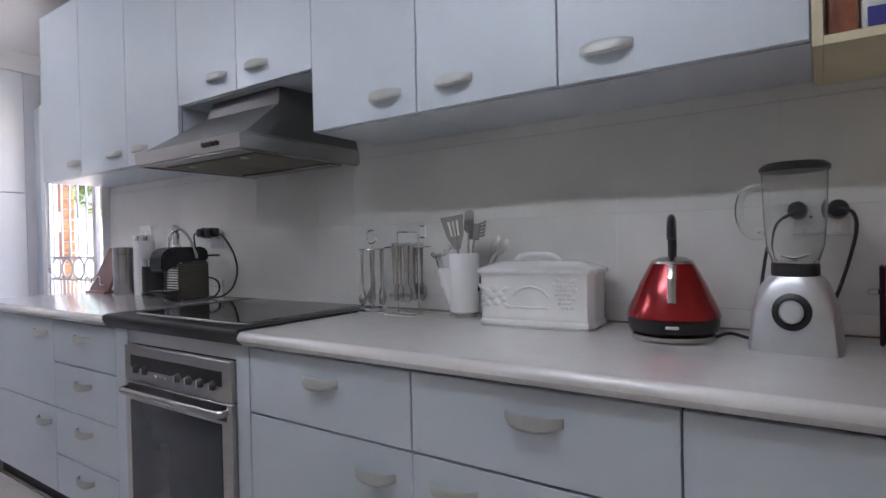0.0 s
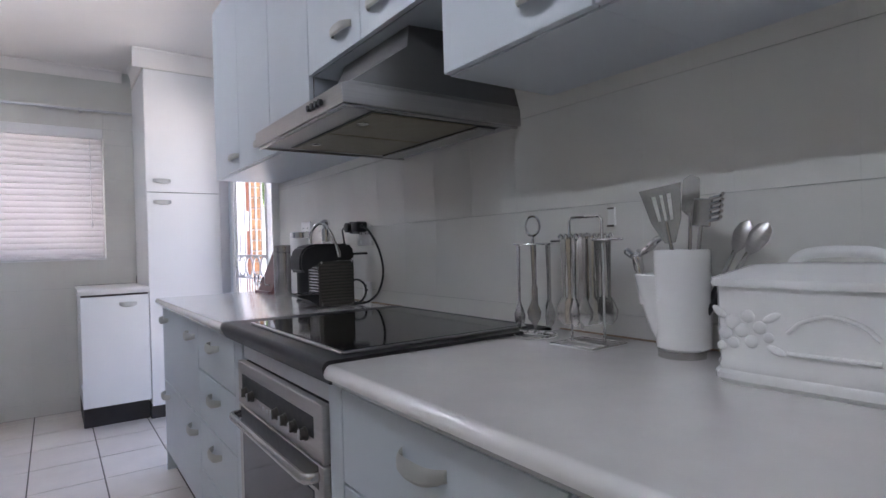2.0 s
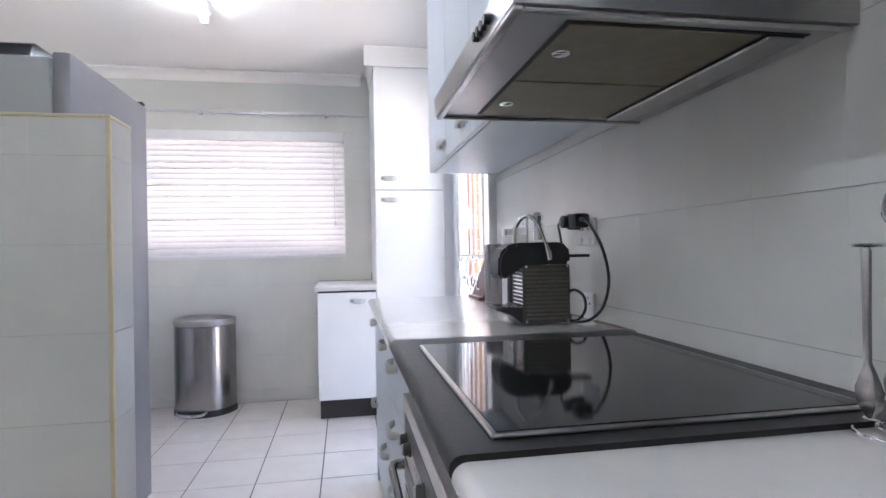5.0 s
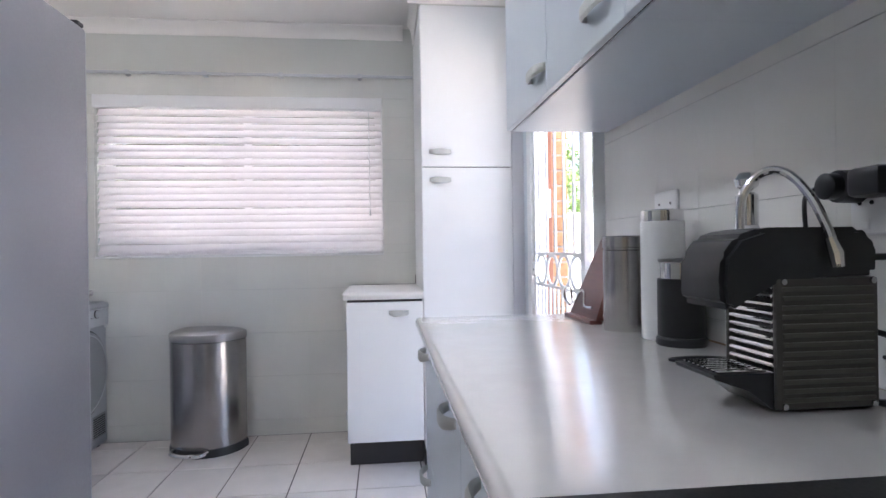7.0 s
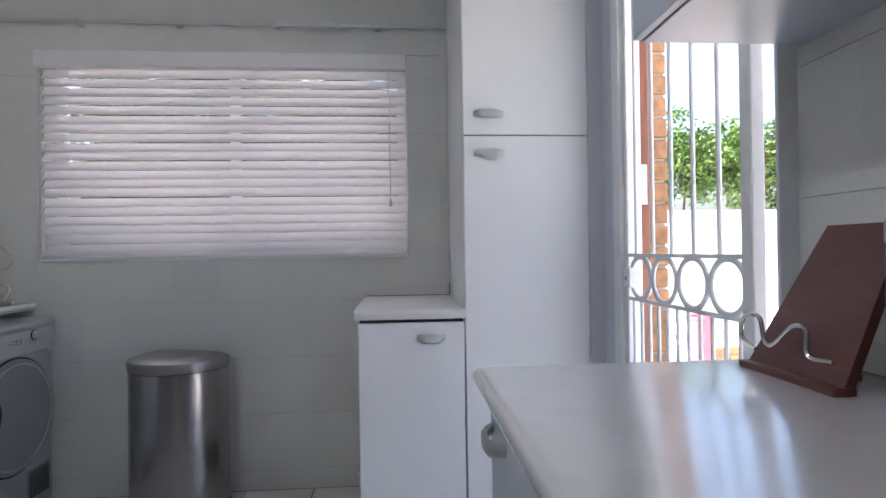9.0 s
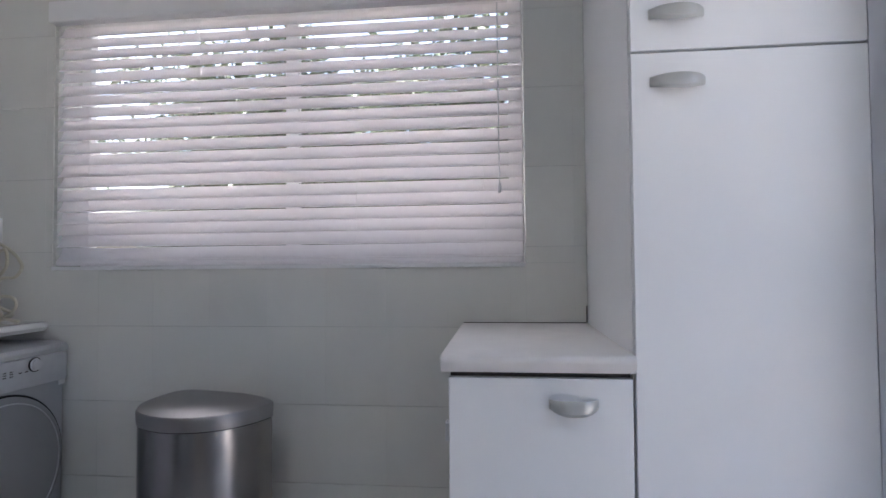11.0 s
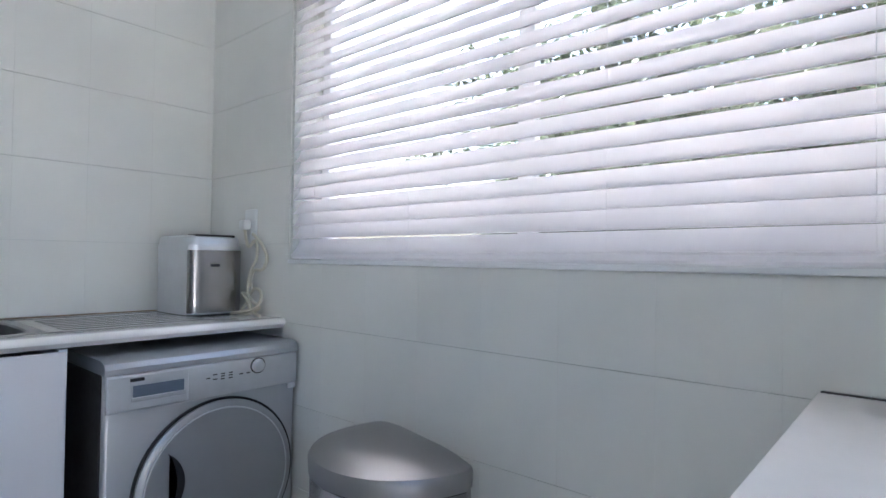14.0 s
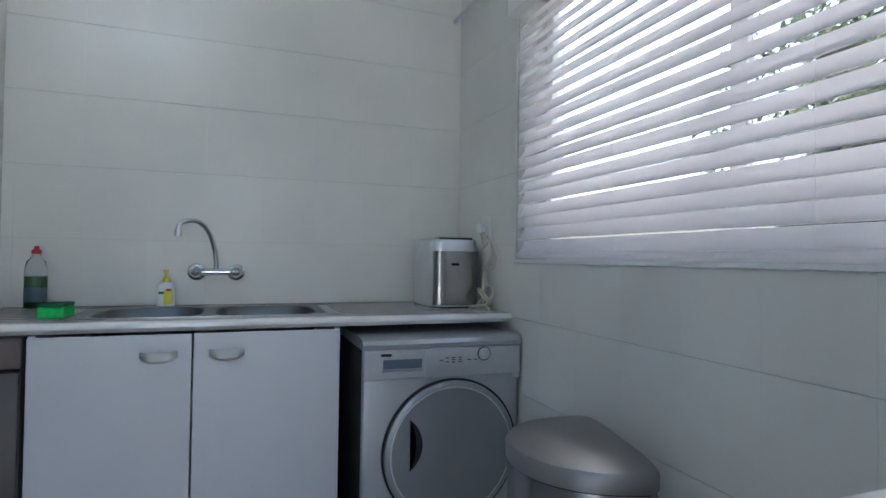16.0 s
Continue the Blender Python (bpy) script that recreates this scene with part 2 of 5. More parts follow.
# ---- the room: x from the window wall, y up to the counter wall ----
WALL, SINKW, CEIL, END = -0.05, -3.05, 2.485, 6.3
TOP = 0.886
struct = dict(kind="structure")
bm = box(B(), -0.20, -0.006, -3.25, 0.15, 0.0, 1.095)
box(bm, -0.20, -0.006, -3.25, 0.15, 2.05, CEIL)
box(bm, -0.20, -0.006, -3.25, -2.49, 1.095, 2.05)
box(bm, -0.20, -0.006, -0.815, 0.15, 1.095, 2.05)
wall_west = solid("wall_west", bm, M_GROUT, "pale tiled wall around the kitchen window", "wall", **struct)
bm = box(B(), -0.006, 0.0, -3.05, WALL, 2.20, CEIL)
solid("wall_west_upper", bm, M_WALL, "painted band of wall above the tiles", "wall", **struct)
bm = box(B(), -0.006, END, -3.25, SINKW - 0.006, 0.0, CEIL)
wall_south = solid("wall_south", bm, M_GROUT, "pale tiled wall behind the sink", "wall", **struct)
bm = box(B(), 1.60, END, WALL + 0.006, 0.10, 0.0, CEIL)
box(bm, -0.006, 0.70, WALL + 0.006, 0.10, 0.0, CEIL)
box(bm, 0.70, 1.60, WALL + 0.006, 0.15, 2.10, CEIL)
wall_north = solid("wall_north", bm, M_GROUT, "pale tiled wall behind the kitchen counter", "wall", **struct)
# unseen end wall, coloured cream to bounce warm light at the counter
bm = box(B(), END, END + 0.15, -3.25, 0.15, 0.0, CEIL)
solid("wall_east", bm, mat("warm_bounce_cream", (0.78, 0.68, 0.52), rough=0.6, var=0.03, scale=2, bump=0.1, bump_scale=90), "plain unseen wall closing the kitchen, cream for warm bounce", "wall", **struct)
bm = box(B(), -0.2, END + 0.15, -3.25, 0.10, CEIL, CEIL + 0.15)
solid("ceiling", bm, M_CEIL, "white painted ceiling", "ceiling", **struct)
bm = box(B(), -0.2, END + 0.15, -3.25, 0.10, -0.10, -0.004)
floor = solid("floor", bm, M_FGROUT, "floor of white ceramic tiles with dark joints", "floor", **struct)
bm = box(B(), 1.72, 1.80, SINKW, -2.36, 0.0, CEIL)
solid("wall_alcove", bm, M_TILE, "pale tiled return wall beside the sink", "wall", **struct)

# coved cornice where walls meet the ceiling
def cornice(name, a0, a1, axis, at0, sign, drop=0.075, out=0.06):
    prof = [(at0, CEIL - drop), (at0 + sign * 0.008, CEIL - drop)]
    for k in range(7):
        a = radians(90 * k / 6)
        prof.append((at0 + sign * (out - (out - 0.008) * math.cos(a)), CEIL - 0.010 - (drop - 0.016) * (1 - math.sin(a))))
    prof += [(at0 + sign * out, CEIL - 0.0005), (at0, CEIL - 0.0005)]
    return solid(name, prism(B(), prof, axis, a0, a1), M_CEIL, "white coved plaster cornice", "cornice", **struct)


cornice("cornice", SINKW + 0.062, -0.6825, "y", 0.0005, 1)
cornice("cornice", 0.001, END - 0.001, "x", SINKW + 0.0005, 1)
cornice("cornice", -0.6815, WALL - 0.001, "y", 0.648, 1, 0.125, 0.035)
cornice("cornice", 0.062, 0.6475, "x", -0.6205, -1, 0.125, 0.035)

# half-height wall beside the fridge, tiled, with cream edging
NX0, NX1, NY, NZ = 2.412, 2.575, -1.508, 1.532
bm = box(B(), NX0, NX1 - 0.006, SINKW, NY - 0.005, 0.0, NZ)
nib = solid("wall_nib", bm, M_GROUT, "half-height tiled wall with cream tile edging", "wall", **struct)
part("edging", box(B(), NX0 - 0.005, NX1 + 0.002, NY - 0.018, NY + 0.001, NZ - 0.003, NZ + 0.007, 0.002), M_CREAM, nib, "cream tile edging")
part("edging", box(B(), NX1 - 0.008, NX1 + 0.004, NY - 0.012, NY + 0.001, 0.0, NZ - 0.004, 0.002), M_CREAM, nib, "cream tile edging")
part("edging", box(B(), NX0 - 0.005, NX1 + 0.002, SINKW, NY - 0.019, NZ - 0.003, NZ + 0.007, 0.002), M_CREAM, nib, "cream tile edging")

# ---- counter run ----
def handle(parent, x, y, z, w=0.125, face="-y"):
    """A satin bow handle on a front."""
    bm = B()
    rings = []
    for i in range(13):
        u = -1 + i / 6
        out = 0.025 * (1 - abs(u) ** 3.5)
        hgt = 0.010 + 0.007 * (1 - u * u)
        drop = -0.005 * (1 - abs(u) ** 3)
        if face == "-y":
            c = lambda a, b: (x + u * w / 2, y - a, z + drop + b)
        elif face == "+y":
            c = lambda a, b: (x + u * w / 2, y + a, z + drop + b)
        else:
            c = lambda a, b: (x + a, y + u * w / 2, z + drop + b)
        rings.append([c(out, hgt), c(out + 0.005, hgt * 0.5), c(out + 0.005, -hgt * 0.6), c(out, -hgt), c(max(0, out - 0.006), -hgt * 0.5), c(max(0, out - 0.006), hgt * 0.5)])
    loft(bm, rings)
    part("handle", bm, M_HANDLE, parent, "satin silver bow handle")


def front(name, parent, x0, x1, z0, z1, y, handles=(), material=None, t=0.018, label=""):
    """A door or drawer front facing the room, with its handles."""
    ob = part(name, box(B(), x0 + 0.002, x1 - 0.002, y, y + t, z0 + 0.002, z1 - 0.002, 0.0015), material or M_CAB, parent, label)
    for hx, hz in handles:
        handle(ob, hx, y, hz)
    return ob


FY = -0.685
def base_unit(x0, x1, label, fronts):
    ob = thing("base_cabinet", label, "cabinet", group="base cabinets under the worktop")
    # body coloured near-black, so gaps between drawers look shaded
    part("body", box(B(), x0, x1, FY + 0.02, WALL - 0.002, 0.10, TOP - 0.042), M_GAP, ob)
    part("plinth", box(B(), x0, x1, FY + 0.06, FY + 0.08, 0.0, 0.10), M_PLINTH, ob, "dark plinth")
    for kind, a, b, z0, z1, hs in fronts:
        front(kind, ob, a, b, z0, z1, FY, hs)
    return ob


unit = base_unit(1.645, 2.470, "pale blue-grey base cabinet with two wide drawers", [("drawer_front", 1.645, 2.470, 0.467, 0.838, [(1.72, 0.785), (2.35, 0.780)]), ("drawer_front", 1.645, 2.470, 0.10, 0.465, [(1.72, 0.405), (2.365, 0.398)])])
part("side_panel", box(B(), 1.627, 1.644, FY, WALL - 0.002, 0.0, TOP - 0.042, 0.001), M_CAB, unit)
base_unit(2.470, 3.005, "pale blue-grey base cabinet with four drawers", [("drawer_front", 2.470, 3.005, a, b, [(2.745, h)]) for a, b, h in ((0.661, 0.838, 0.782), (0.467, 0.659, 0.594), (0.269, 0.465, 0.406), (0.10, 0.267, 0.212))])
base_unit(3.797, 4.388, "pale blue-grey base cabinet with drawer over pull-out", [("drawer_front", 3.797, 4.388, 0.651, 0.838, [(4.09, 0.778)]), ("drawer_front", 3.797, 4.388, 0.10, 0.649, [(4.275, 0.578)])])
base_unit(4.388, 4.970, "pale blue-grey base cabinet with drawer over door", [("drawer_front", 4.388, 4.970, 0.651, 0.838, [(4.695, 0.778)]), ("door", 4.388, 4.970, 0.10, 0.649, [(4.50, 0.590)])])
base_unit(4.970, 5.70, "pale blue-grey base cabinet beside the end wall", [("drawer_front", 4.970, 5.70, 0.651, 0.838, [(5.34, 0.778)]), ("door", 4.970, 5.70, 0.10, 0.649, [(5.10, 0.590)])])


def worktop(x0, x1, label, material, r=0.018, y0=-0.717, top=TOP, back=None, name="worktop"):
    back = WALL - 0.001 if back is None else back
    th = 0.040
    prof = [(back, top - th), (y0 + r, top - th)] + arc(y0 + r, top - r, r, 200, 90, 6) + [(back, top)]
    ob = solid(name, prism(B(), prof, "x", x0, x1), material, label, "worktop")
    for a in (x0 - 0.0012, x1 + 0.0002):
        part("end_strip", prism(B(), prof, "x", a, a + 0.001), M_LOWTOP, ob, "matt laminate end strip")
    return ob


worktop(1.612, 2.984, "white laminate worktop with a rounded front edge", M_TOP)
worktop(3.788, 5.72, "white laminate worktop with a rounded front edge", M_TOP)

part("back_seal", box(B(), 1.63, 2.98, WALL - 0.006, WALL - 0.0005, TOP, TOP + 0.0035, 0.001), M_SEAL, bpy.data.objects["worktop"], "brown aged sealant line")
part("back_seal", box(B(), 3.79, 5.70, WALL - 0.006, WALL - 0.0005, TOP, TOP + 0.0035, 0.001), M_SEAL, bpy.data.objects["worktop.001"], "brown aged sealant line")

# oven housing and oven
oven_box = thing("oven_housing", "pale cabinet housing around the built-in oven", "cabinet")
# near-black inner panels put the shade around the oven into colour
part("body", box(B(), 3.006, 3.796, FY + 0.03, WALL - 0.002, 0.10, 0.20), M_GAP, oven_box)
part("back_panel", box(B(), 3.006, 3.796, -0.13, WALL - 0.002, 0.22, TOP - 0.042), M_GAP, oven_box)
part("side_filler", box(B(), 3.007, 3.094, FY, -0.14, 0.10, TOP - 0.044, 0.001), M_CAB, oven_box)
part("side_filler", box(B(), 3.734, 3.795, FY, -0.14, 0.10, TOP - 0.044, 0.001), M_CAB, oven_box)
part("top_filler", box(B(), 3.095, 3.733, FY + 0.006, FY + 0.022, 0.795, TOP - 0.044), M_SILVER, oven_box, "grey metal strip")
part("bottom_filler", box(B(), 3.095, 3.733, FY, FY + 0.018, 0.10, 0.20), M_CAB, oven_box)
part("plinth", box(B(), 3.006, 3.796, FY + 0.06, FY + 0.08, 0.0, 0.10), M_PLINTH, oven_box, "dark plinth")

oven = thing("oven", "stainless steel built-in oven with a dark glass door", "oven")
OY = -0.70
part("body", box(B(), 3.110, 3.720, OY + 0.022, -0.15, 0.235, 0.789), M_GAP, oven)
part("control_panel", box(B(), 3.103, 3.730, OY, OY + 0.02, 0.666, 0.791, 0.002), M_STEEL, oven, "brushed steel control panel")
part("display_strip", box(B(), 3.145, 3.685, OY - 0.001, OY + 0.004, 0.711, 0.758, 0.001), M_BLACK, oven, "black glass display strip")
for kx in (3.185, 3.245, 3.450, 3.512, 3.575, 3.640):
    k = B()
    rings = [[(kx + r * math.cos(a * math.pi / 10), OY - d, 0.711 + r * math.sin(a * math.pi / 10)) for a in range(20)] for r, d in ((0.0155, -0.002), (0.0155, 0.004), (0.013, 0.006), (0.012, 0.014), (0.010, 0.016))]
    loft(k, rings)
    k = part("knob", k, M_MGREY, oven, "dark grey control knob")
    part("grip", box(B(), kx - 0.0035, kx + 0.0035, OY - 0.019, OY - 0.0145, 0.700, 0.722, 0.001), M_SILVER, k, "silver finger grip")
for kx in (3.310, 3.340, 3.370):
    part("button", box(B(), kx - 0.006, kx + 0.006, OY - 0.003, OY + 0.004, 0.694, 0.702, 0.001), M_SILVER, oven)
door = part("door", box(B(), 3.103, 3.730, OY, OY + 0.02, 0.209, 0.662, 0.002), M_STEEL, oven, "brushed steel oven door")
part("window", box(B(), 3.140, 3.680, OY - 0.002, OY + 0.01, 0.234, 0.599, 0.001), M_OVENGLASS, door, "dark oven glass")
part("vent_gap", box(B(), 3.125, 3.705, OY - 0.0015, OY + 0.01, 0.609, 0.660, 0.001), M_BLACK, door, "black vent strip")
bm = tube(B(), [(3.125, OY, 0.637), (3.125, OY - 0.019, 0.637), (3.133, OY - 0.028, 0.637), (3.150, OY - 0.031, 0.637), (3.680, OY - 0.031, 0.637), (3.697, OY - 0.028, 0.637), (3.705, OY - 0.019, 0.637), (3.705, OY, 0.637)], 0.0095, 10, 1.25)
part("handle", bm, M_STEELH, door, "steel bar handle")

# hob set in its black trim
hob = thing("hob", "black ceramic glass hob set in a black surround", "hob")
r = 0.016
prof = [(-0.083, TOP - 0.04), (-0.72 + r, TOP - 0.04)] + arc(-0.72 + r, TOP + 0.008 - r, r, 200, 90, 6) + [(-0.083, TOP + 0.008)]
part("surround", prism(B(), prof, "x", 2.9845, 3.7875), M_BLACKM, hob, "black worktop surround")
part("frame", box(B(), 3.112, 3.750, -0.662, -0.135, TOP + 0.008, TOP + 0.014, 0.002), M_STEEL, hob, "thin steel frame")
part("glass", box(B(), 3.120, 3.742, -0.654, -0.143, TOP + 0.012, TOP + 0.0155, 0.001), M_HOB, hob, "glossy black glass")

# ---- wall cabinets ----
UY, UB, UT = -0.400, 1.505, 2.41
def wall_unit(x0, x1, zb, doors, label, material=None):
    ob = thing("wall_cabinet", label, "cabinet", group="wall cabinets above the worktop")
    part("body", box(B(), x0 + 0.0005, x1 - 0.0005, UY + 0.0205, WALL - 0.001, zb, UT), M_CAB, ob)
    # dark sheet behind the doors, painted shade for their gaps
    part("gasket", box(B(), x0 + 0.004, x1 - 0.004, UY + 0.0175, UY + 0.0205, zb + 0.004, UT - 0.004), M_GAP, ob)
    for a, b, hx in doors:
        front("door", ob, a, b, zb, UT, UY, [(hx, zb + 0.072)], t=0.0175)
    return ob


wall_unit(1.625, 2.545, UB, [(1.625, 2.085, 2.015), (2.085, 2.545, 2.43)], "pale blue-grey double wall cabinet reaching near the ceiling")
wall_unit(2.545, 2.974, UB, [(2.545, 2.974, 2.668)], "pale blue-grey wall cabinet with one door")
wall_unit(2.974, 3.775, 1.715, [(2.974, 3.370, 3.25), (3.370, 3.775, 3.49)], "short pale wall cabinet above the extractor hood")
wall_unit(3.775, 4.208, UB, [(3.775, 4.208, 4.09)], "pale blue-grey wall cabinet with one door")
wall_unit(4.208, 4.640, UB, [(4.208, 4.640, 4.335)], "pale blue-grey wall cabinet with one door")
wall_unit(4.640, 5.156, UB - 0.002, [(4.640, 5.156, 4.76)], "pale blue-grey wall cabinet beside an open shelf")
shelf = thing("open_shelf", "open wall shelf unit with cream edging", "shelf")
part("side_panel", box(B(), 5.157, 5.175, UY, WALL - 0.001, 1.489, UT), M_CREAM, shelf, "cream edged side panel")
part("side_panel", box(B(), 5.582, 5.60, UY, WALL - 0.001, 1.489, UT), M_CREAM, shelf)
part("back_panel", box(B(), 5.176, 5.581, WALL - 0.012, WALL - 0.001, 1.489, UT), M_CARC, shelf)
for z in (1.489, 1.83, 2.13):
    part("shelf_board", box(B(), 5.176, 5.581, UY, WALL - 0.013, z, z + 0.018, 0.001), M_CREAM, shelf)

# extractor hood
hood = thing("extractor_hood", "stainless steel extractor hood with sloping canopy", "extractor hood")
HX0, HX1, HY, HZ = 3.012, 3.658, -0.597, 1.447
bm = B()
# front lip, then the sloping canopy, its steel darkened for the cabinet's shade
loft(bm, [[(HX0, HY, HZ), (HX1, HY, HZ), (HX1, WALL - 0.001, HZ), (HX0, WALL - 0.001, HZ)][::1],
          [(HX0, HY - 0.004, HZ + 0.044), (HX1, HY - 0.004, HZ + 0.044), (HX1, WALL - 0.001, HZ + 0.044), (HX0, WALL - 0.001, HZ + 0.044)],
          [(HX0 + 0.012, HY + 0.03, HZ + 0.056), (HX1 - 0.012, HY + 0.03, HZ + 0.056), (HX1 - 0.006, WALL - 0.001, HZ + 0.056), (HX0 + 0.006, WALL - 0.001, HZ + 0.056)]])
part("lip", bm, M_STEEL, hood, "brushed steel front lip")
bm = loft(B(), [[(HX0 + 0.012, HY + 0.03, HZ + 0.0562), (HX1 - 0.012, HY + 0.03, HZ + 0.0562), (HX1 - 0.006, WALL - 0.001, HZ + 0.0562), (HX0 + 0.006, WALL - 0.001, HZ + 0.0562)],
          [(HX0 + 0.10, -0.36, HZ + 0.20), (HX1 - 0.10, -0.36, HZ + 0.20), (HX1 - 0.05, WALL - 0.001, HZ + 0.20), (HX0 + 0.05, WALL - 0.001, HZ + 0.20)],
          [(HX0 + 0.12, -0.34, 1.714), (HX1 - 0.12, -0.34, 1.714), (HX1 - 0.08, WALL - 0.001, 1.714), (HX0 + 0.08, WALL - 0.001, 1.714)]])
part("canopy", bm, mat("dull_shaded_steel", (0.27, 0.262, 0.255), rough=0.36, metal=0.9, var=0.06, scale=4, rvar=0.04), hood, "dull steel canopy, darkened for the shade on it")
# flat black sheet standing in for the shade of a filter recess
part("recess", box(B(), HX0 + 0.045, HX1 - 0.045, HY + 0.095, WALL - 0.045, HZ - 0.0015, HZ - 0.0003), M_BLACKM, hood)
for a, b in ((HX0 + 0.052, 3.331), (3.339, HX1 - 0.052)):
    part("filter", box(B(), a, b, HY + 0.102, WALL - 0.125, HZ - 0.004, HZ - 0.0016, 0.001), M_FILTER, hood, "yellowed mesh grease filter")
part("rear_bar", box(B(), HX0 + 0.05, HX1 - 0.05, WALL - 0.118, WALL - 0.050, HZ - 0.010, HZ - 0.0016, 0.003), M_STEELH, hood, "steel lamp strip")
part("front_edge", box(B(), HX0 + 0.004, HX1 - 0.004, HY + 0.002, HY + 0.016, HZ - 0.007, HZ - 0.0003, 0.002), M_STEELH, hood)
for a in (HX0 + 0.006, HX1 - 0.018):
    part("side_edge", box(B(), a, a + 0.012, HY + 0.017, WALL - 0.004, HZ - 0.007, HZ - 0.0003, 0.002), M_STEELH, hood)
for a in (3.17, 3.49):
    part("lamp", lathe(B(), [(0.001, HZ - 0.0075), (0.011, HZ - 0.0075), (0.015, HZ - 0.006), (0.016, HZ - 0.004)], a, HY + 0.135, 20), M_CHROME, hood, "small round hood lamp")
for i in range(4):
    kx = 3.470 + i * 0.024
    bm = tube(B(), [(kx, HY - 0.002, HZ + 0.024), (kx, HY - 0.012, HZ + 0.024)], 0.008, 12)
    part("switch", bm, M_BLACK, hood, "small black switch")

# ---- pantry, small cabinet ----
PX = 0.646
pantry = thing("pantry_cupboard", "tall white pantry cupboard with two doors", "cabinet")
part("body", box(B(), 0.003, PX - 0.02, -0.620, -0.135, 0.11, 2.355), M_PANTRY, pantry)
part("plinth", box(B(), 0.003, PX - 0.05, -0.620, -0.135, 0.0, 0.11), M_PLINTH, pantry, "dark plinth")
# dark sheet painting the shade between the two pantry doors
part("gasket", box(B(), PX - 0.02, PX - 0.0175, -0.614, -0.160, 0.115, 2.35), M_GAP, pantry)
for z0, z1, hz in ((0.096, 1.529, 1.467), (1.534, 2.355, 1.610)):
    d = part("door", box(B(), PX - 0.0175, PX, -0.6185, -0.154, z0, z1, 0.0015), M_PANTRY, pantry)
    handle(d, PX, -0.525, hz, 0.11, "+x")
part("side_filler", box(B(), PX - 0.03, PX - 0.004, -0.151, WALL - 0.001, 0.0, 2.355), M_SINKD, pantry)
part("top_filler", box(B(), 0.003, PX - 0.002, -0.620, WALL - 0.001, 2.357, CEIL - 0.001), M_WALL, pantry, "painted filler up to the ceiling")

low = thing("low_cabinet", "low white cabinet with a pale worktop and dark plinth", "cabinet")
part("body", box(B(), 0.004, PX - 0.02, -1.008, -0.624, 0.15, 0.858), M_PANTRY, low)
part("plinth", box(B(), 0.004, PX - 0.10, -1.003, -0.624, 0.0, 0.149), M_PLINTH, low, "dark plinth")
# dark sheet painting the shade around the low door
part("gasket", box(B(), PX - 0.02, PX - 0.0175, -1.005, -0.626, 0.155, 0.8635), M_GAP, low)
d = part("door", box(B(), PX - 0.0175, PX, -1.008, -0.625, 0.146, 0.850, 0.0015), M_PANTRY, low)
handle(d, PX, -0.746, 0.797, 0.10, "+x")
for z in (0.285, 0.730):
    part("hinge", box(B(), PX - 0.035, PX - 0.012, -1.017, -1.007, z - 0.02, z + 0.02, 0.002), M_SILVER, low, "exposed metal hinge")
r, LX = 0.012, 0.672
prof = [(0.012, 0.864), (LX - r, 0.864)] + [(LX - r + r * math.sin(radians(a)), 0.90 - r + r * math.cos(radians(a))) for a in (110, 90, 60, 30, 0)] + [(0.012, 0.90)]
part("worktop", prism(B(), prof, "y", -1.022, -0.622), M_LOWTOP, low, "pale laminate top")
part("seal", box(B(), 0.001, 0.011, -1.020, -0.624, 0.885, 0.9015), M_GAP, low, "dark seal line at the wall")
part("corner_seal", box(B(), 0.001, 0.004, -0.6245, -0.6205, 0.9015, 0.955), M_MGREY, low, "dark seal in the wall corner")

# ---- window and blind ----
window = thing("window_1", "white-framed window behind a venetian blind", "window", kind="structure")
WY0, WY1, WZ0, WZ1 = -2.502, -0.815, 1.095, 2.05
bm = box(B(), -0.16, -0.12, WY0, WY0 + 0.05, WZ0, WZ1, 0.003)
box(bm, -0.16, -0.12, WY1 - 0.05, WY1, WZ0, WZ1, 0.003)
box(bm, -0.16, -0.12, WY0 + 0.05, WY1 - 0.05, WZ0, WZ0 + 0.05, 0.003)
box(bm, -0.16, -0.12, WY0 + 0.05, WY1 - 0.05, WZ1 - 0.05, WZ1, 0.003)
box(bm, -0.155, -0.125, -1.68, -1.63, WZ0 + 0.05, WZ1 - 0.05, 0.003)
part("window_frame", bm, M_WHITE, window)
for a, b in ((WY0 + 0.05, -1.68), (-1.63, WY1 - 0.05)):
    p = part("pane", box(B(), -0.143, -0.139, a, b, WZ0 + 0.05, WZ1 - 0.05), M_GLASS, window)
    p.visible_shadow = False
part("window_sill", box(B(), -0.12, 0.006, WY0 + 0.001, WY1 - 0.001, WZ0 - 0.012, WZ0 + 0.001, 0.002), M_WHITE, window)

blind = thing("venetian_blind", "white venetian blind with nearly closed slats", "blind")
part("valance", box(B(), 0.001, 0.045, -2.492, -0.818, 1.968, 2.042, 0.004), M_BLINDW, blind, "white valance board")
SW, TILT = 0.052, radians(57.3)
prof = []
for i in range(9):
    u = -1 + i / 4
    prof.append((u * SW / 2, 0.004 * (1 - u * u)))
prof += [(u, v - 0.0025) for u, v in prof[::-1]]
slat_prof = [(-(u * math.cos(TILT)) - v * math.sin(TILT), u * math.sin(TILT) - v * math.cos(TILT)) for u, v in prof]
me = finish(prism(B(), [(u, v) for u, v in slat_prof], "y", -2.496, -0.823), "slat", M_SLAT)
N_SLAT = 20
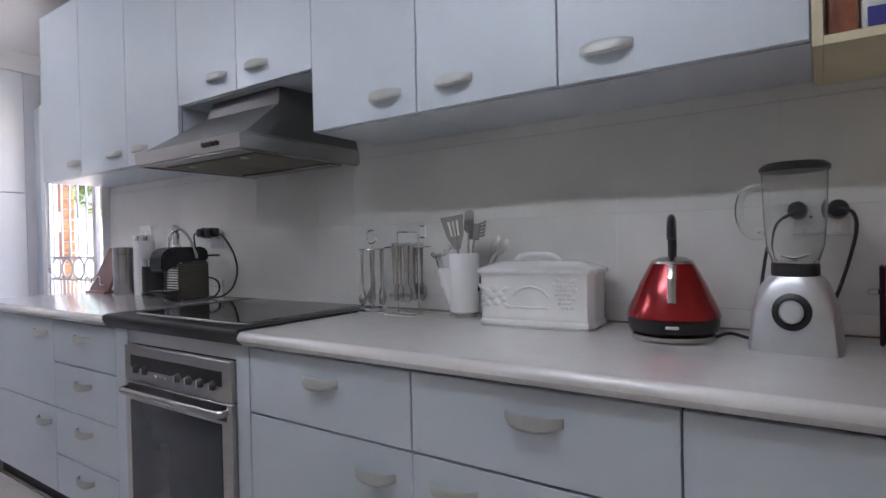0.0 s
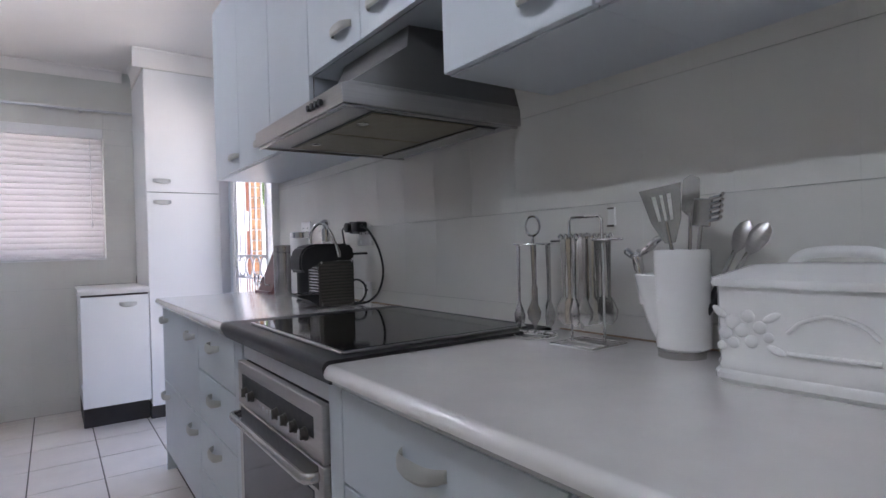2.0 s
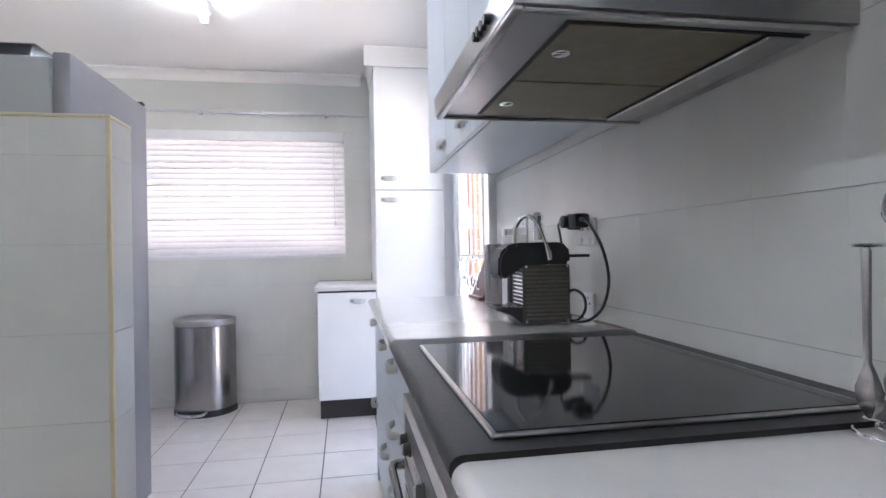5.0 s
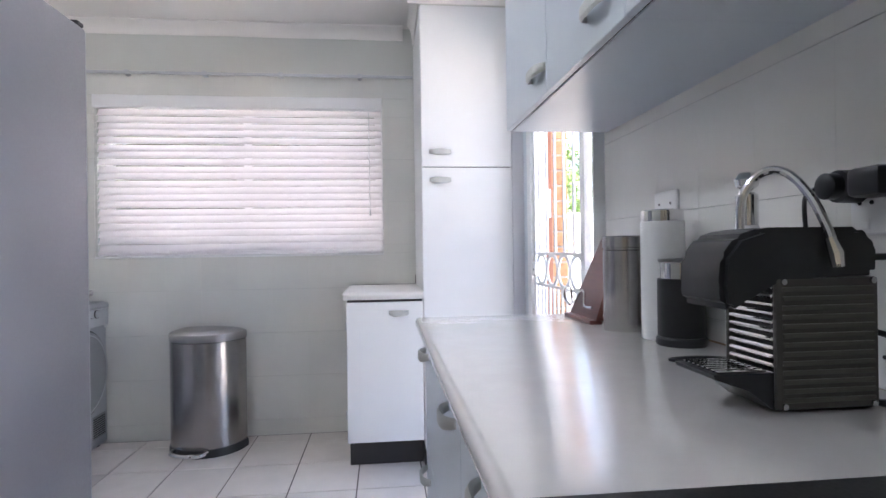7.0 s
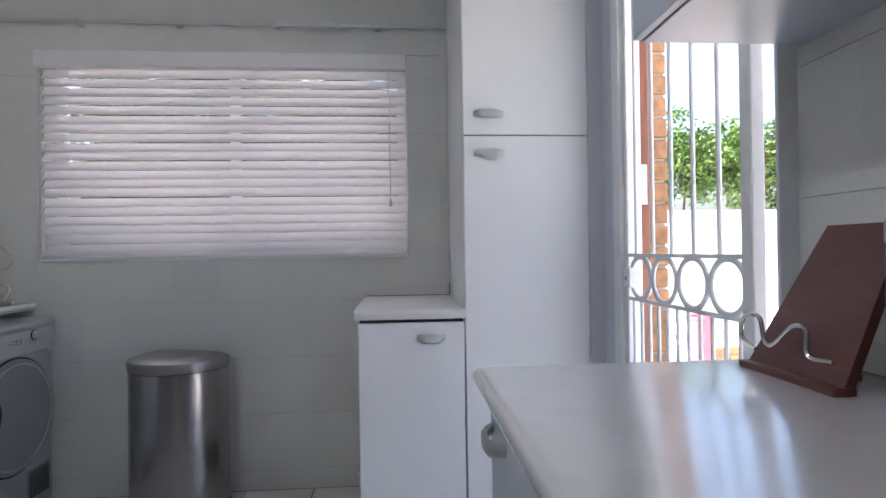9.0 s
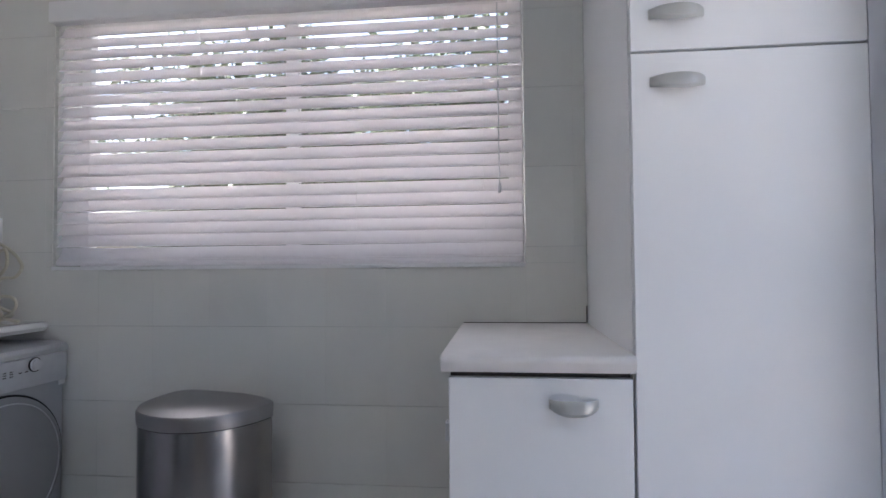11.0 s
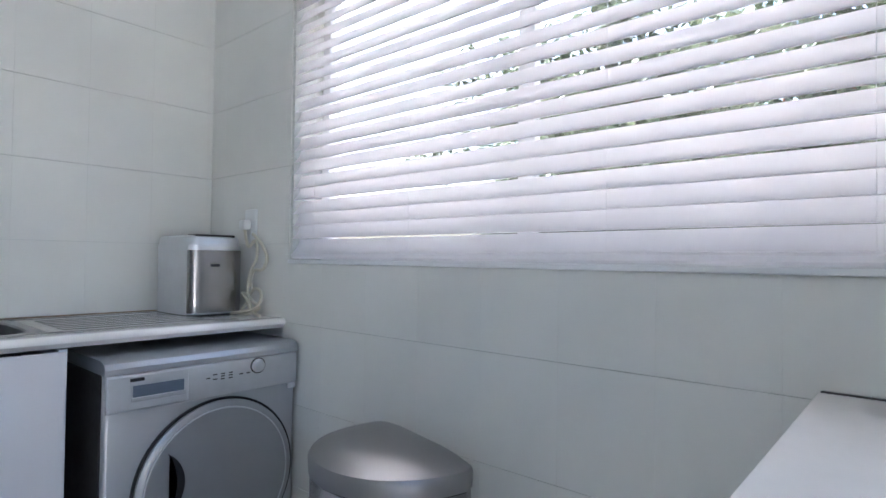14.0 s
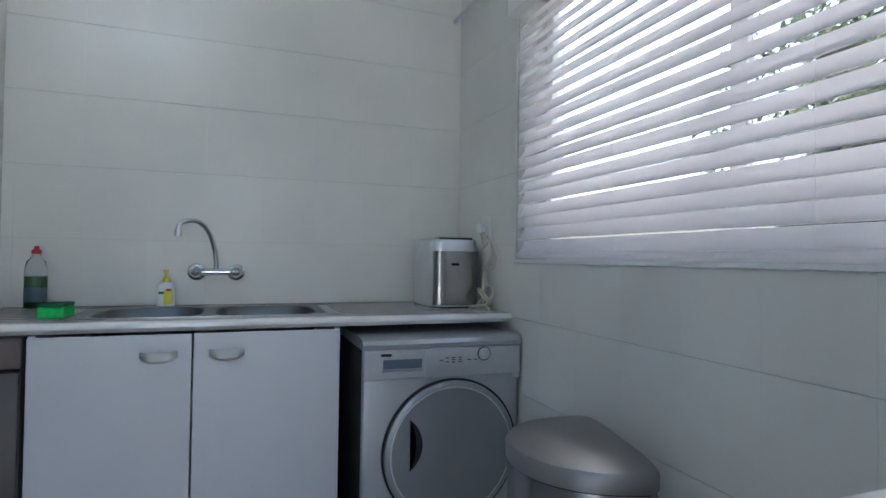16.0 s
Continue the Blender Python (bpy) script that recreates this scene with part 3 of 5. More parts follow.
for i in range(N_SLAT):
    s = child(blind, "slat", me, (-0.022, 0, 1.1435 + i * 0.0427), (random.uniform(-0.002, 0.002), random.uniform(-0.018, 0.018), 0))
part("bottom_rail", box(B(), -0.045, 0.002, -2.490, -0.823, 1.099, 1.119, 0.005), M_SLAT, blind, "white bottom rail")
for y in (-2.36, -1.94, -1.38, -0.95):
    part("ladder_cord", tube(B(), [(0.004, y, 1.12), (0.004, y, 1.98)], 0.0005, 6), M_BLINDW, blind)
part("wand", tube(B(), [(0.012, -0.900, 1.96), (0.014, -0.899, 1.62), (0.012, -0.898, 1.355)], 0.0022, 8), M_SILVER, blind, "clear tilt wand")
part("cord_knob", lathe(B(), [(0.003, 1.325), (0.006, 1.33), (0.006, 1.350), (0.003, 1.358)], 0.012, -0.898, 12), M_SILVER, blind)

rail = thing("curtain_rail", "thin grey curtain rail on the wall above the blind", "curtain rail")
part("track", box(B(), 0.028, 0.042, -3.045, -0.626, 2.166, 2.182, 0.002), M_SILVER, rail)
for y in (-2.75, -2.30, -1.86, -1.42, -0.95):
    part("bracket", box(B(), 0.0005, 0.045, y - 0.012, y + 0.012, 2.160, 2.188, 0.002), M_SILVER, rail, "small wall bracket")

# ---- lamps ----
def lamp(x0, x1, y, glowing):
    ob = thing("fluorescent_light", "white ceiling batten with a lit fluorescent tube", "ceiling light", group="ceiling lights")
    part("batten", box(B(), x0, x1, y - 0.03, y + 0.03, CEIL - 0.045, CEIL - 0.0005, 0.004), M_WHITE, ob)
    part("tube", tube(B(), [(x0 + 0.02, y, CEIL - 0.075), (x1 - 0.02, y, CEIL - 0.075)], 0.015, 14), glowing, ob, "glowing white tube")
    for x in (x0 + 0.01, x1 - 0.01):
        part("end_cap", box(B(), x - 0.012, x + 0.012, y - 0.02, y + 0.02, CEIL - 0.095, CEIL - 0.045, 0.003), M_WHITE, ob)


lamp(1.13, 2.35, -1.565, M_TUBE)
lamp(3.80, 5.02, -1.60, M_TUBE2)
# ---- fridge ----
fridge = thing("fridge", "tall grey steel fridge beside the half-height wall", "fridge")
part("body", box(B(), 1.708, 2.398, -2.355, -1.748, 0.03, 1.766, 0.006), M_FRSIDE, fridge, "pale grey fridge cabinet")
d = part("door", box(B(), 1.702, 2.400, -1.745, -1.690, 0.06, 1.780, 0.008, 2), M_FRIDGE, fridge, "grey steel door")
part("edge_strip", box(B(), 1.6985, 1.7015, -1.780, -1.693, 0.07, 1.773, 0.001), M_SILVER, d, "pale edge strip")
part("hinge", box(B(), 1.710, 1.744, -1.780, -1.692, 1.7805, 1.795, 0.003), M_BLACK, fridge, "black hinge cover")
for x in (1.76, 2.36):
    for y in (-2.30, -1.80):
        part("foot", lathe(B(), [(0.018, 0.0), (0.020, 0.01), (0.014, 0.031)], x, y, 12), M_BLACK, fridge)
bm = B()
loft(bm, [[(2.17 + w * cx, -1.95 + w2 * cy, z) for cx, cy in ((-1, -1), (1, -1), (1, 1), (-1, 1))] for w, w2, z in ((0.12, 0.085, 1.767), (0.17, 0.12, 1.813), (0.185, 0.135, 1.816), (0.185, 0.135, 1.819), (0.165, 0.115, 1.815), (0.115, 0.08, 1.771))])
solid("roasting_tray", bm, M_STEELH, "shiny metal roasting tray lying on the fridge", "tray")

# ---- sink counter ----
SF = -2.512
r = 0.014
def nose(y0, back, top, th):
    return [(back, top - th), (y0 - r, top - th)] + [(y0 - r + r * math.cos(radians(a)), top - r + r * math.sin(radians(a))) for a in (-20, 0, 30, 60, 90)] + [(back, top)]
bm = prism(B(), nose(SF, -2.575, 0.90, 0.032), "x", 0.002, 1.716)
box(bm, 0.002, 1.716, SINKW + 0.001, -2.965, 0.868, 0.90)
box(bm, 0.002, 0.215, -2.965, -2.575, 0.868, 0.90)
sink_top = solid("sink_worktop", bm, M_TOP, "white laminate worktop holding the double sink", "worktop")
part("end_strip", prism(B(), nose(SF, -2.575, 0.90, 0.032), "x", 1.7162, 1.7172), M_LOWTOP, sink_top, "matt laminate end strip")
part("back_seal", box(B(), 0.004, 1.71, SINKW + 0.0015, SINKW + 0.007, 0.9002, 0.9035, 0.001), M_SEAL, sink_top, "brown aged sealant line")

sink = thing("double_sink", "stainless steel double bowl sink with drainers", "sink")
def bowl(bm, cx0, cx1, cy0, cy1, bx0, bx1, by0, by1, z, depth, n=40):
    mx, my, hx, hy = (bx0 + bx1) / 2, (by0 + by1) / 2, (bx1 - bx0) / 2, (by1 - by0) / 2
    def ring(s, zz, p=5.0):
        out = []
        for i in range(n):
            a = 2 * math.pi * (i + 0.5) / n
            c, si = math.cos(a), math.sin(a)
            k = (abs(c) ** p + abs(si) ** p) ** (-1 / p)
            out.append((mx + hx * s * c * k, my + hy * s * si * k, zz))
        return out
    outer = []
    for i in range(n):
        a = 2 * math.pi * (i + 0.5) / n
        c, si = math.cos(a), math.sin(a)
        k = 1 / max(abs(c), abs(si))
        u, v = c * k, si * k
        outer.append((((cx1 - mx) if u > 0 else (mx - cx0)) * u + mx, ((cy1 - my) if v > 0 else (my - cy0)) * v + my, z))
    rings = [outer, ring(1.03, z), ring(1.0, z - 0.004), ring(0.96, z - depth * 0.85), ring(0.86, z - depth), ring(0.2, z - depth - 0.004)]
    loft(bm, rings, caps=False)
    f = [bm.verts.new(p) for p in ring(0.2, z - depth - 0.004)]
    bm.faces.new(f)
    return bm
SZ = 0.9035
part("bowl", bowl(B(), 1.03, 1.42, -2.965, -2.575, 1.052, 1.365, -2.945, -2.60, SZ, 0.15), M_BOWL, sink, "dull steel bowl, darkened for the shade inside")
part("bowl", bowl(B(), 0.65, 1.03, -2.965, -2.575, 0.680, 1.008, -2.945, -2.60, SZ, 0.15), M_BOWL, sink, "dull steel bowl, darkened for the shade inside")
for a, b in ((0.215, 0.65), (1.42, 1.716)):
    dr = part("drainer", box(B(), a, b, -2.965, -2.575, SZ - 0.004, SZ), M_STEELH, sink, "ribbed steel drainer")
    for k in range(7):
        y = -2.90 + k * 0.045
        part("rib", box(B(), a + 0.04, b - 0.04, y, y + 0.012, SZ - 0.001, SZ + 0.0025, 0.001), M_STEELH, dr)
part("rim", box(B(), 0.213, 1.716, -2.580, -2.572, 0.9005, 0.9055, 0.001), M_STEELH, sink)
part("rim", box(B(), 0.213, 1.716, -2.968, -2.960, 0.9005, 0.9055, 0.001), M_STEELH, sink)

under = thing("sink_cabinet", "pale sink cupboard with two doors", "cabinet", Matrix.Translation((0, -0.014, 0)))
part("side_panel", box(B(), 0.626, 0.644, -2.50, -3.04, 0.10, 0.866), M_CAB, under)
part("side_panel", box(B(), 1.458, 1.476, -2.50, -3.04, 0.10, 0.866), M_CAB, under)
part("floor_panel", box(B(), 0.645, 1.457, -3.04, -2.50, 0.10, 0.118), M_CARC, under)
part("plinth", box(B(), 0.626, 1.476, -2.56, -2.54, 0.0, 0.099), M_PLINTH, under, "dark plinth")
for a, b, hx in ((0.630, 1.062, 0.968), (1.064, 1.475, 1.152)):
    d = part("door", box(B(), a + 0.0015, b - 0.0015, -2.4985, -2.481, 0.102, 0.862, 0.0015), M_SINKD, under)
    handle(d, hx, -2.481, 0.805, 0.10, "+y")

dish = thing("dishwasher", "dark brown dishwasher under the sink worktop", "dishwasher")
part("body", box(B(), 1.482, 1.714, -3.02, -2.50, 0.02, 0.866, 0.003), M_PLINTH, dish)
part("control_panel", box(B(), 1.482, 1.714, -2.499, -2.478, 0.785, 0.864, 0.004), mat("brown_panel", (0.14, 0.11, 0.10), rough=0.4), dish, "brown control panel")
d = part("door", box(B(), 1.482, 1.714, -2.499, -2.474, 0.12, 0.778, 0.008, 2), mat("dark_door", (0.05, 0.042, 0.042), rough=0.35), dish, "dark door")
part("knob", lathe(B(), [(0.001, -0.001), (0.016, 0.0), (0.016, 0.012), (0.010, 0.02)], 0, 0, 16), M_BLACK, d)
d.children[0].matrix_basis = pose(1.555, -2.473, 0.55, -90)

# ---- dryer ----
dryer = thing("tumble_dryer", "silver-grey front-loading dryer standing under the worktop", "dryer")
DX0, DX1, DF = 0.010, 0.566, -2.442
bm = box(B(), DX0, DX1, -3.0, DF, 0.02, 0.815, 0.012, 3)
part("body", bm, M_DRYER, dryer)
bm = B()
prof = [(-3.0, 0.800), (DF + 0.012, 0.800), (DF + 0.014, 0.815), (DF + 0.006, 0.828), (DF - 0.02, 0.835), (-3.0, 0.835)]
prism(bm, prof, "x", DX0 - 0.002, DX1 + 0.002)
part("lid", bm, M_DRYER, dryer)
panel = part("control_panel", box(B(), DX0 + 0.002, DX1 - 0.002, DF - 0.002, DF + 0.014, 0.703, 0.798, 0.004, 2), M_SILVER, dryer, "silver control panel")
drawer = part("drawer", box(B(), 0.360, DX1 - 0.004, DF + 0.0125, DF + 0.0160, 0.706, 0.795, 0.002), M_SILVER, panel, "silver water drawer front")
# flat inset, coloured dark for the shade inside the grip slot
part("grip_recess", box(B(), 0.373, 0.503, DF + 0.0150, DF + 0.0166, 0.738, 0.768, 0.0005), mat("drawer_slot_shade", (0.13, 0.16, 0.21), rough=0.35, metal=0.3), drawer, "blue-grey grip slot with its shade in the colour")
part("grip_lip", prism(B(), [(DF + 0.0150, 0.726), (DF + 0.0185, 0.729), (DF + 0.0200, 0.737), (DF + 0.0150, 0.7375)], "x", 0.370, 0.506), M_SILVER, drawer, "rounded grip lip")
part("badge", box(B(), 0.475, 0.511, DF + 0.0150, DF + 0.0165, 0.778, 0.788, 0.001), M_BLACKM, drawer)
bm = lathe(B(), [(0.021, 0.0), (0.021, 0.005), (0.018, 0.007), (0.017, 0.014), (0.014, 0.016)], 0, 0, 24)
k = part("dial", bm, M_SILVER, panel, "round programme dial")
part("dial_ring", lathe(B(), [(0.0213, 0.0), (0.0235, 0.0), (0.0235, 0.005), (0.0213, 0.005)], 0, 0, 28), M_BLACKM, k, "dark ring around the dial")
k.matrix_basis = pose(0.152, DF + 0.014, 0.774, -90)
for i, (x, z) in enumerate([(0.285, 0.765), (0.285, 0.752), (0.262, 0.765), (0.262, 0.758), (0.262, 0.750), (0.238, 0.765), (0.238, 0.758), (0.238, 0.750), (0.205, 0.756), (0.182, 0.756), (0.305, 0.757)]):
    part("marking", box(B(), x - 0.006, x + 0.006, DF + 0.013, DF + 0.0148, z - 0.0015, z + 0.0015), M_BLACKM, panel)
def disc(cx, cz, prof, n=64):
    rings = [[(cx + rr * math.cos(2 * math.pi * i / n), DF + dd, cz + rr * math.sin(2 * math.pi * i / n)) for i in range(n)] for rr, dd in prof]
    return loft(B(), rings)
CX, CZ = 0.262, 0.455
d = part("door", disc(CX, CZ, [(0.232, -0.002), (0.232, 0.012), (0.222, 0.018), (0.205, 0.018), (0.150, 0.024), (0.002, 0.030)]), M_DRYDOOR, dryer, "round dark silver door")
part("ring", disc(CX, CZ, [(0.240, -0.001), (0.240, 0.006), (0.233, 0.007), (0.233, -0.001)]), M_BLACKM, d, "dark door seam")
part("inner_ring", disc(CX, CZ, [(0.2145, 0.0165), (0.214, 0.0200), (0.2105, 0.0205), (0.2095, 0.0175)]), M_SILVER, d, "bright trim ring")
# added dark sheet: shade between dryer and sink cabinet, as colour
part("side_panel", box(B(), DX1 + 0.0005, DX1 + 0.003, -3.0, DF - 0.012, 0.03, 0.80, 0.001), M_PLINTH, dryer, "dark sheet for the shade beside the dryer")
bm = B()
o = arc(0.471, 0.492, 0.0997, 125, 235, 14)
i2 = arc(0.556, 0.492, 0.164, 210, 150, 14)
prism(bm, [(x, z) for x, z in o] + [(x, z) for x, z in i2], "y", DF + 0.014, DF + 0.0295)
part("grip", bm, M_BLACK, d, "dark crescent door grip")
vent = part("vent_panel", box(B(), 0.04, 0.19, DF - 0.002, DF + 0.004, 0.07, 0.20, 0.003), M_DRYDOOR, dryer, "vented service flap")
for i in range(9):
    part("louvre", box(B(), 0.05, 0.18, DF + 0.003, DF + 0.007, 0.082 + i * 0.0125, 0.088 + i * 0.0125, 0.001), M_BLACKM, vent)
part("catch", box(B(), DX0, DX0 + 0.028, DF + 0.001, DF + 0.006, 0.684, 0.70, 0.001), M_WHITEP, dryer)
for x in (0.05, 0.51):
    for y in (-2.95, -2.49):
        part("foot", lathe(B(), [(0.020, 0.0), (0.020, 0.012), (0.012, 0.021)], x, y, 12), M_BLACK, dryer)

# ---- pedal bin ----
bin_ = thing("pedal_bin", "half-round brushed steel pedal bin against the wall", "bin", pose(0.045, -1.803, 0.0, 0, 0, -13) @ Matrix.Translation((0, 1.856, 0)))
def dring(z, grow=0.0, n=28, sx=1.0):
    cy, w, back = -1.856, 0.208 + grow, 0.028 - grow * 0.2
    out = [(back, cy - w + 0.05, z), (back + 0.006, cy - w + 0.018, z)]
    for i in range(n + 1):
        a = -math.pi / 2 + math.pi * i / n
        out.append((0.06 + (0.240 + grow) * sx * abs(math.cos(a)) ** 0.85, cy + w * math.sin(a), z))
    return out + [(back + 0.006, cy + w - 0.018, z), (back, cy + w - 0.05, z)]
part("body", loft(B(), [dring(0.03), dring(0.60), dring(0.618, -0.002)]), M_STEELV, bin_, "brushed steel body")
part("base", loft(B(), [dring(0.0, 0.007), dring(0.030, 0.007), dring(0.044, 0.003)]), M_BLACK, bin_, "black plastic base")
part("seal", loft(B(), [dring(0.617, -0.006), dring(0.626, -0.006)]), M_BLACK, bin_)
part("lid", loft(B(), [dring(0.622, 0.003), dring(0.655, 0.005), dring(0.664, 0.0), dring(0.674, -0.03), dring(0.681, -0.07), dring(0.684, -0.12)]), M_LIDST, bin_, "domed steel lid")
bm = tube(B(), curve_pts([(0.275, -1.960, 0.036), (0.330, -1.945, 0.032), (0.352, -1.862, 0.028), (0.338, -1.782, 0.032), (0.290, -1.765, 0.036)]), 0.012, 8)
part("pedal", bm, M_CHROME, bin_, "steel foot pedal")

# ---- things on the sink counter ----
ice = thing("ice_maker", "silver countertop ice maker with a black control lid", "ice maker")
def rring(x0, x1, y0, y1, z, p=5.0, n=36):
    mx, my, hx, hy = (x0 + x1) / 2, (y0 + y1) / 2, (x1 - x0) / 2, (y1 - y0) / 2
    out = []
    for i in range(n):
        a = 2 * math.pi * (i + 0.5) / n
        c, s = math.cos(a), math.sin(a)
        k = (abs(c) ** p + abs(s) ** p) ** (-1 / p)
        out.append((mx + hx * c * k, my + hy * s * k, z))
    return out
IX0, IX1, IY0, IY1 = 0.026, 0.236, -3.01, -2.735
part("base", loft(B(), [rring(IX0 + 0.004, IX1 - 0.004, IY0, IY1 - 0.004, 0.9), rring(IX0 + 0.004, IX1 - 0.004, IY0, IY1 - 0.004, 0.906)]), M_BLACK, ice)
part("body", loft(B(), [rring(IX0, IX1, IY0, IY1, 0.906), rring(IX0, IX1, IY0, IY1, 1.125)]), M_SILVER, ice, "silver grey housing")
part("front_panel", loft(B(), [rring(IX0 + 0.012, IX1 - 0.012, IY1 - 0.05, IY1 + 0.010, z, 3.2) for z in (0.912, 1.124)]), M_STEELV, ice, "brushed steel front")
part("band", loft(B(), [rring(IX0 - 0.002, IX1 + 0.002, IY0, IY1 + 0.004, 1.125), rring(IX0 - 0.002, IX1 + 0.002, IY0, IY1 + 0.004, 1.142)]), M_SILVER, ice, "silver plastic band")
part("lid", loft(B(), [rring(IX0 + 0.002, IX1 - 0.002, IY0, IY1, 1.142), rring(IX0 + 0.004, IX1 - 0.004, IY0 + 0.002, IY1 - 0.004, 1.168), rring(IX0 + 0.014, IX1 - 0.014, IY0 + 0.01, IY1 - 0.014, 1.174)]), M_SILVER, ice)
part("control_panel", box(B(), IX0 + 0.035, IX1 - 0.035, IY1 - 0.075, IY1 - 0.008, 1.170, 1.178, 0.003), M_BLACK, ice, "black control panel")
part("badge", box(B(), 0.126, 0.158, IY1 + 0.008, IY1 + 0.0115, 1.068, 1.077, 0.001), M_BLACKM, ice)

def socket(name, label, cx, cz, w, h, axis):
    ob = thing(name, label, "socket")
    if axis == "x":
        part("plate", box(B(), 0.0005, 0.010, cx - w / 2, cx + w / 2, cz - h / 2, cz + h / 2, 0.003), M_WHITEP, ob)
        part("switch", box(B(), 0.009, 0.014, cx - 0.012, cx + 0.012, cz - h * 0.4, cz - h * 0.15, 0.002), M_WHITEP, ob)
    else:
        part("plate", box(B(), cx - w / 2, cx + w / 2, WALL - 0.010, WALL - 0.0005, cz - h / 2, cz + h / 2, 0.003), M_WHITEP, ob)
        for k, sx in enumerate((-0.25, 0.25) if w > 0.1 else (0,)):
            part("switch", box(B(), cx + sx * w - 0.008, cx + sx * w + 0.008, WALL - 0.014, WALL - 0.009, cz - h * 0.42, cz - h * 0.22, 0.002), M_WHITEP, ob)
            for dx, dz in ((-0.011, 0.0), (0.011, 0.0), (0.0, 0.018)):
                part("pin_hole", tube(B(), [(cx + sx * w + dx, WALL - 0.0095, cz + dz + 0.008), (cx + sx * w + dx, WALL - 0.0115, cz + dz + 0.008)], 0.0035, 10), M_BLACK, ob)
    return ob
socket("wall_socket", "white wall socket above the sink worktop", -2.735, 1.215, 0.075, 0.12, "x")
cable = thing("ice_maker_cable", "cream power cable with plug from the wall socket", "cable")
part("plug", box(B(), 0.0145, 0.045, -2.755, -2.715, 1.20, 1.235, 0.008, 2), M_WHITEP, cable)
part("cord", tube(B(), curve_pts([(0.03, -2.735, 1.20), (0.035, -2.70, 1.14), (0.03, -2.66, 1.16), (0.028, -2.655, 1.10), (0.032, -2.69, 1.05), (0.035, -2.70, 0.98), (0.04, -2.66, 0.95), (0.035, -2.62, 0.93), (0.045, -2.66, 0.908), (0.05, -2.72, 0.906), (0.045, -2.67, 0.96), (0.055, -2.70, 0.975), (0.05, -2.65, 0.925), (0.075, -2.75, 0.906), (0.09, -2.783, 0.93)]), 0.0055, 8), M_CABLE, cable)

part("cord", tube(B(), curve_pts([(0.055, -2.70, 0.906), (0.050, -2.63, 0.925), (0.040, -2.605, 0.955), (0.030, -2.625, 0.985), (0.022, -2.68, 0.99), (0.030, -2.705, 0.955), (0.045, -2.66, 0.920), (0.055, -2.60, 0.908), (0.060, -2.575, 0.906)]), 0.0055, 8), M_CABLE, cable)
part("cord", tube(B(), curve_pts([(0.018, -2.70, 1.185), (0.020, -2.64, 1.15), (0.022, -2.60, 1.10), (0.024, -2.625, 1.06), (0.022, -2.68, 1.055), (0.020, -2.705, 1.02), (0.022, -2.695, 0.985)]), 0.0055, 8), M_CABLE, cable)

tap = thing("mixer_tap", "chrome wall-mounted mixer tap with a swan-neck spout", "tap", Matrix.Translation((-0.040, 0, -0.009)))
part("body", tube(B(), [(0.985, -3.0, 1.04), (1.135, -3.0, 1.04)], 0.014, 14), M_CHROME, tap)
for x in (0.988, 1.130):
    part("flange", tube(B(), [(x, SINKW + 0.001, 1.04), (x, -3.035, 1.04), (x, -3.032, 1.04)], [0.034, 0.033, 0.024], 24), M_CHROME, tap, "round chrome flange")
    part("tap_handle", tube(B(), [(x, -3.034, 1.04), (x, -3.000, 1.04), (x, -2.992, 1.04), (x, -2.975, 1.04), (x, -2.962, 1.04), (x, -2.955, 1.04)], [0.013, 0.016, 0.022, 0.021, 0.014, 0.002], 20), M_CHROME, tap)
part("spout", tube(B(), curve_pts([(1.06, -3.0, 1.04), (1.06, -2.995, 1.08), (1.068, -2.985, 1.13), (1.085, -2.965, 1.185), (1.115, -2.935, 1.222), (1.15, -2.905, 1.228), (1.178, -2.885, 1.215), (1.184, -2.88, 1.19)]), 0.0095, 12), M_CHROME, tap)
part("nozzle", tube(B(), [(1.184, -2.88, 1.195), (1.185, -2.879, 1.170)], 0.0125, 14), M_CHROME, tap)

soap = thing("soap_bottle", "white soap bottle with yellow label and pump", "bottle", Matrix.Translation((1.192, -3.000, 0.9005)))
part("body", loft(B(), [rring(-0.030, 0.030, -0.018, 0.018, z, 3.5) for z in (0.0, 0.006, 0.075)] + [rring(-0.026, 0.026, -0.016, 0.016, 0.088, 3)] + [rring(-0.012, 0.012, -0.012, 0.012, 0.094, 2)]), M_WHITEP, soap)
part("label_patch", box(B(), -0.022, 0.004, 0.0175, 0.0190, 0.010, 0.066, 0.0006), M_YELLOW, soap, "yellow label")
part("label_mark", box(B(), -0.020, -0.004, 0.0186, 0.0200, 0.060, 0.068, 0.0005), mat("red_mark", (0.5, 0.03, 0.02)), soap)
part("label_mark", box(B(), 0.004, 0.022, 0.0178, 0.0192, 0.048, 0.058, 0.0005), mat("green_mark", (0.02, 0.25, 0.08)), soap)
part("pump", lathe(B(), [(0.012, 0.092), (0.012, 0.108), (0.005, 0.110), (0.005, 0.128), (0.010, 0.130), (0.010, 0.138)], 0, 0, 14), M_YELLOW, soap, "yellow pump")

dl = thing("dish_soap_bottle", "half-full green washing-up liquid bottle with red cap", "bottle", Matrix.Translation((1.583, -2.945, 0.9040)) @ Matrix.Diagonal((0.92, 0.92, 0.87, 1)))
part("liquid", lathe(B(), [(0.030, 0.0045), (0.033, 0.012), (0.033, 0.128), (0.001, 0.128)], 0, 0, 24), M_GREENL, dl, "dark green liquid")
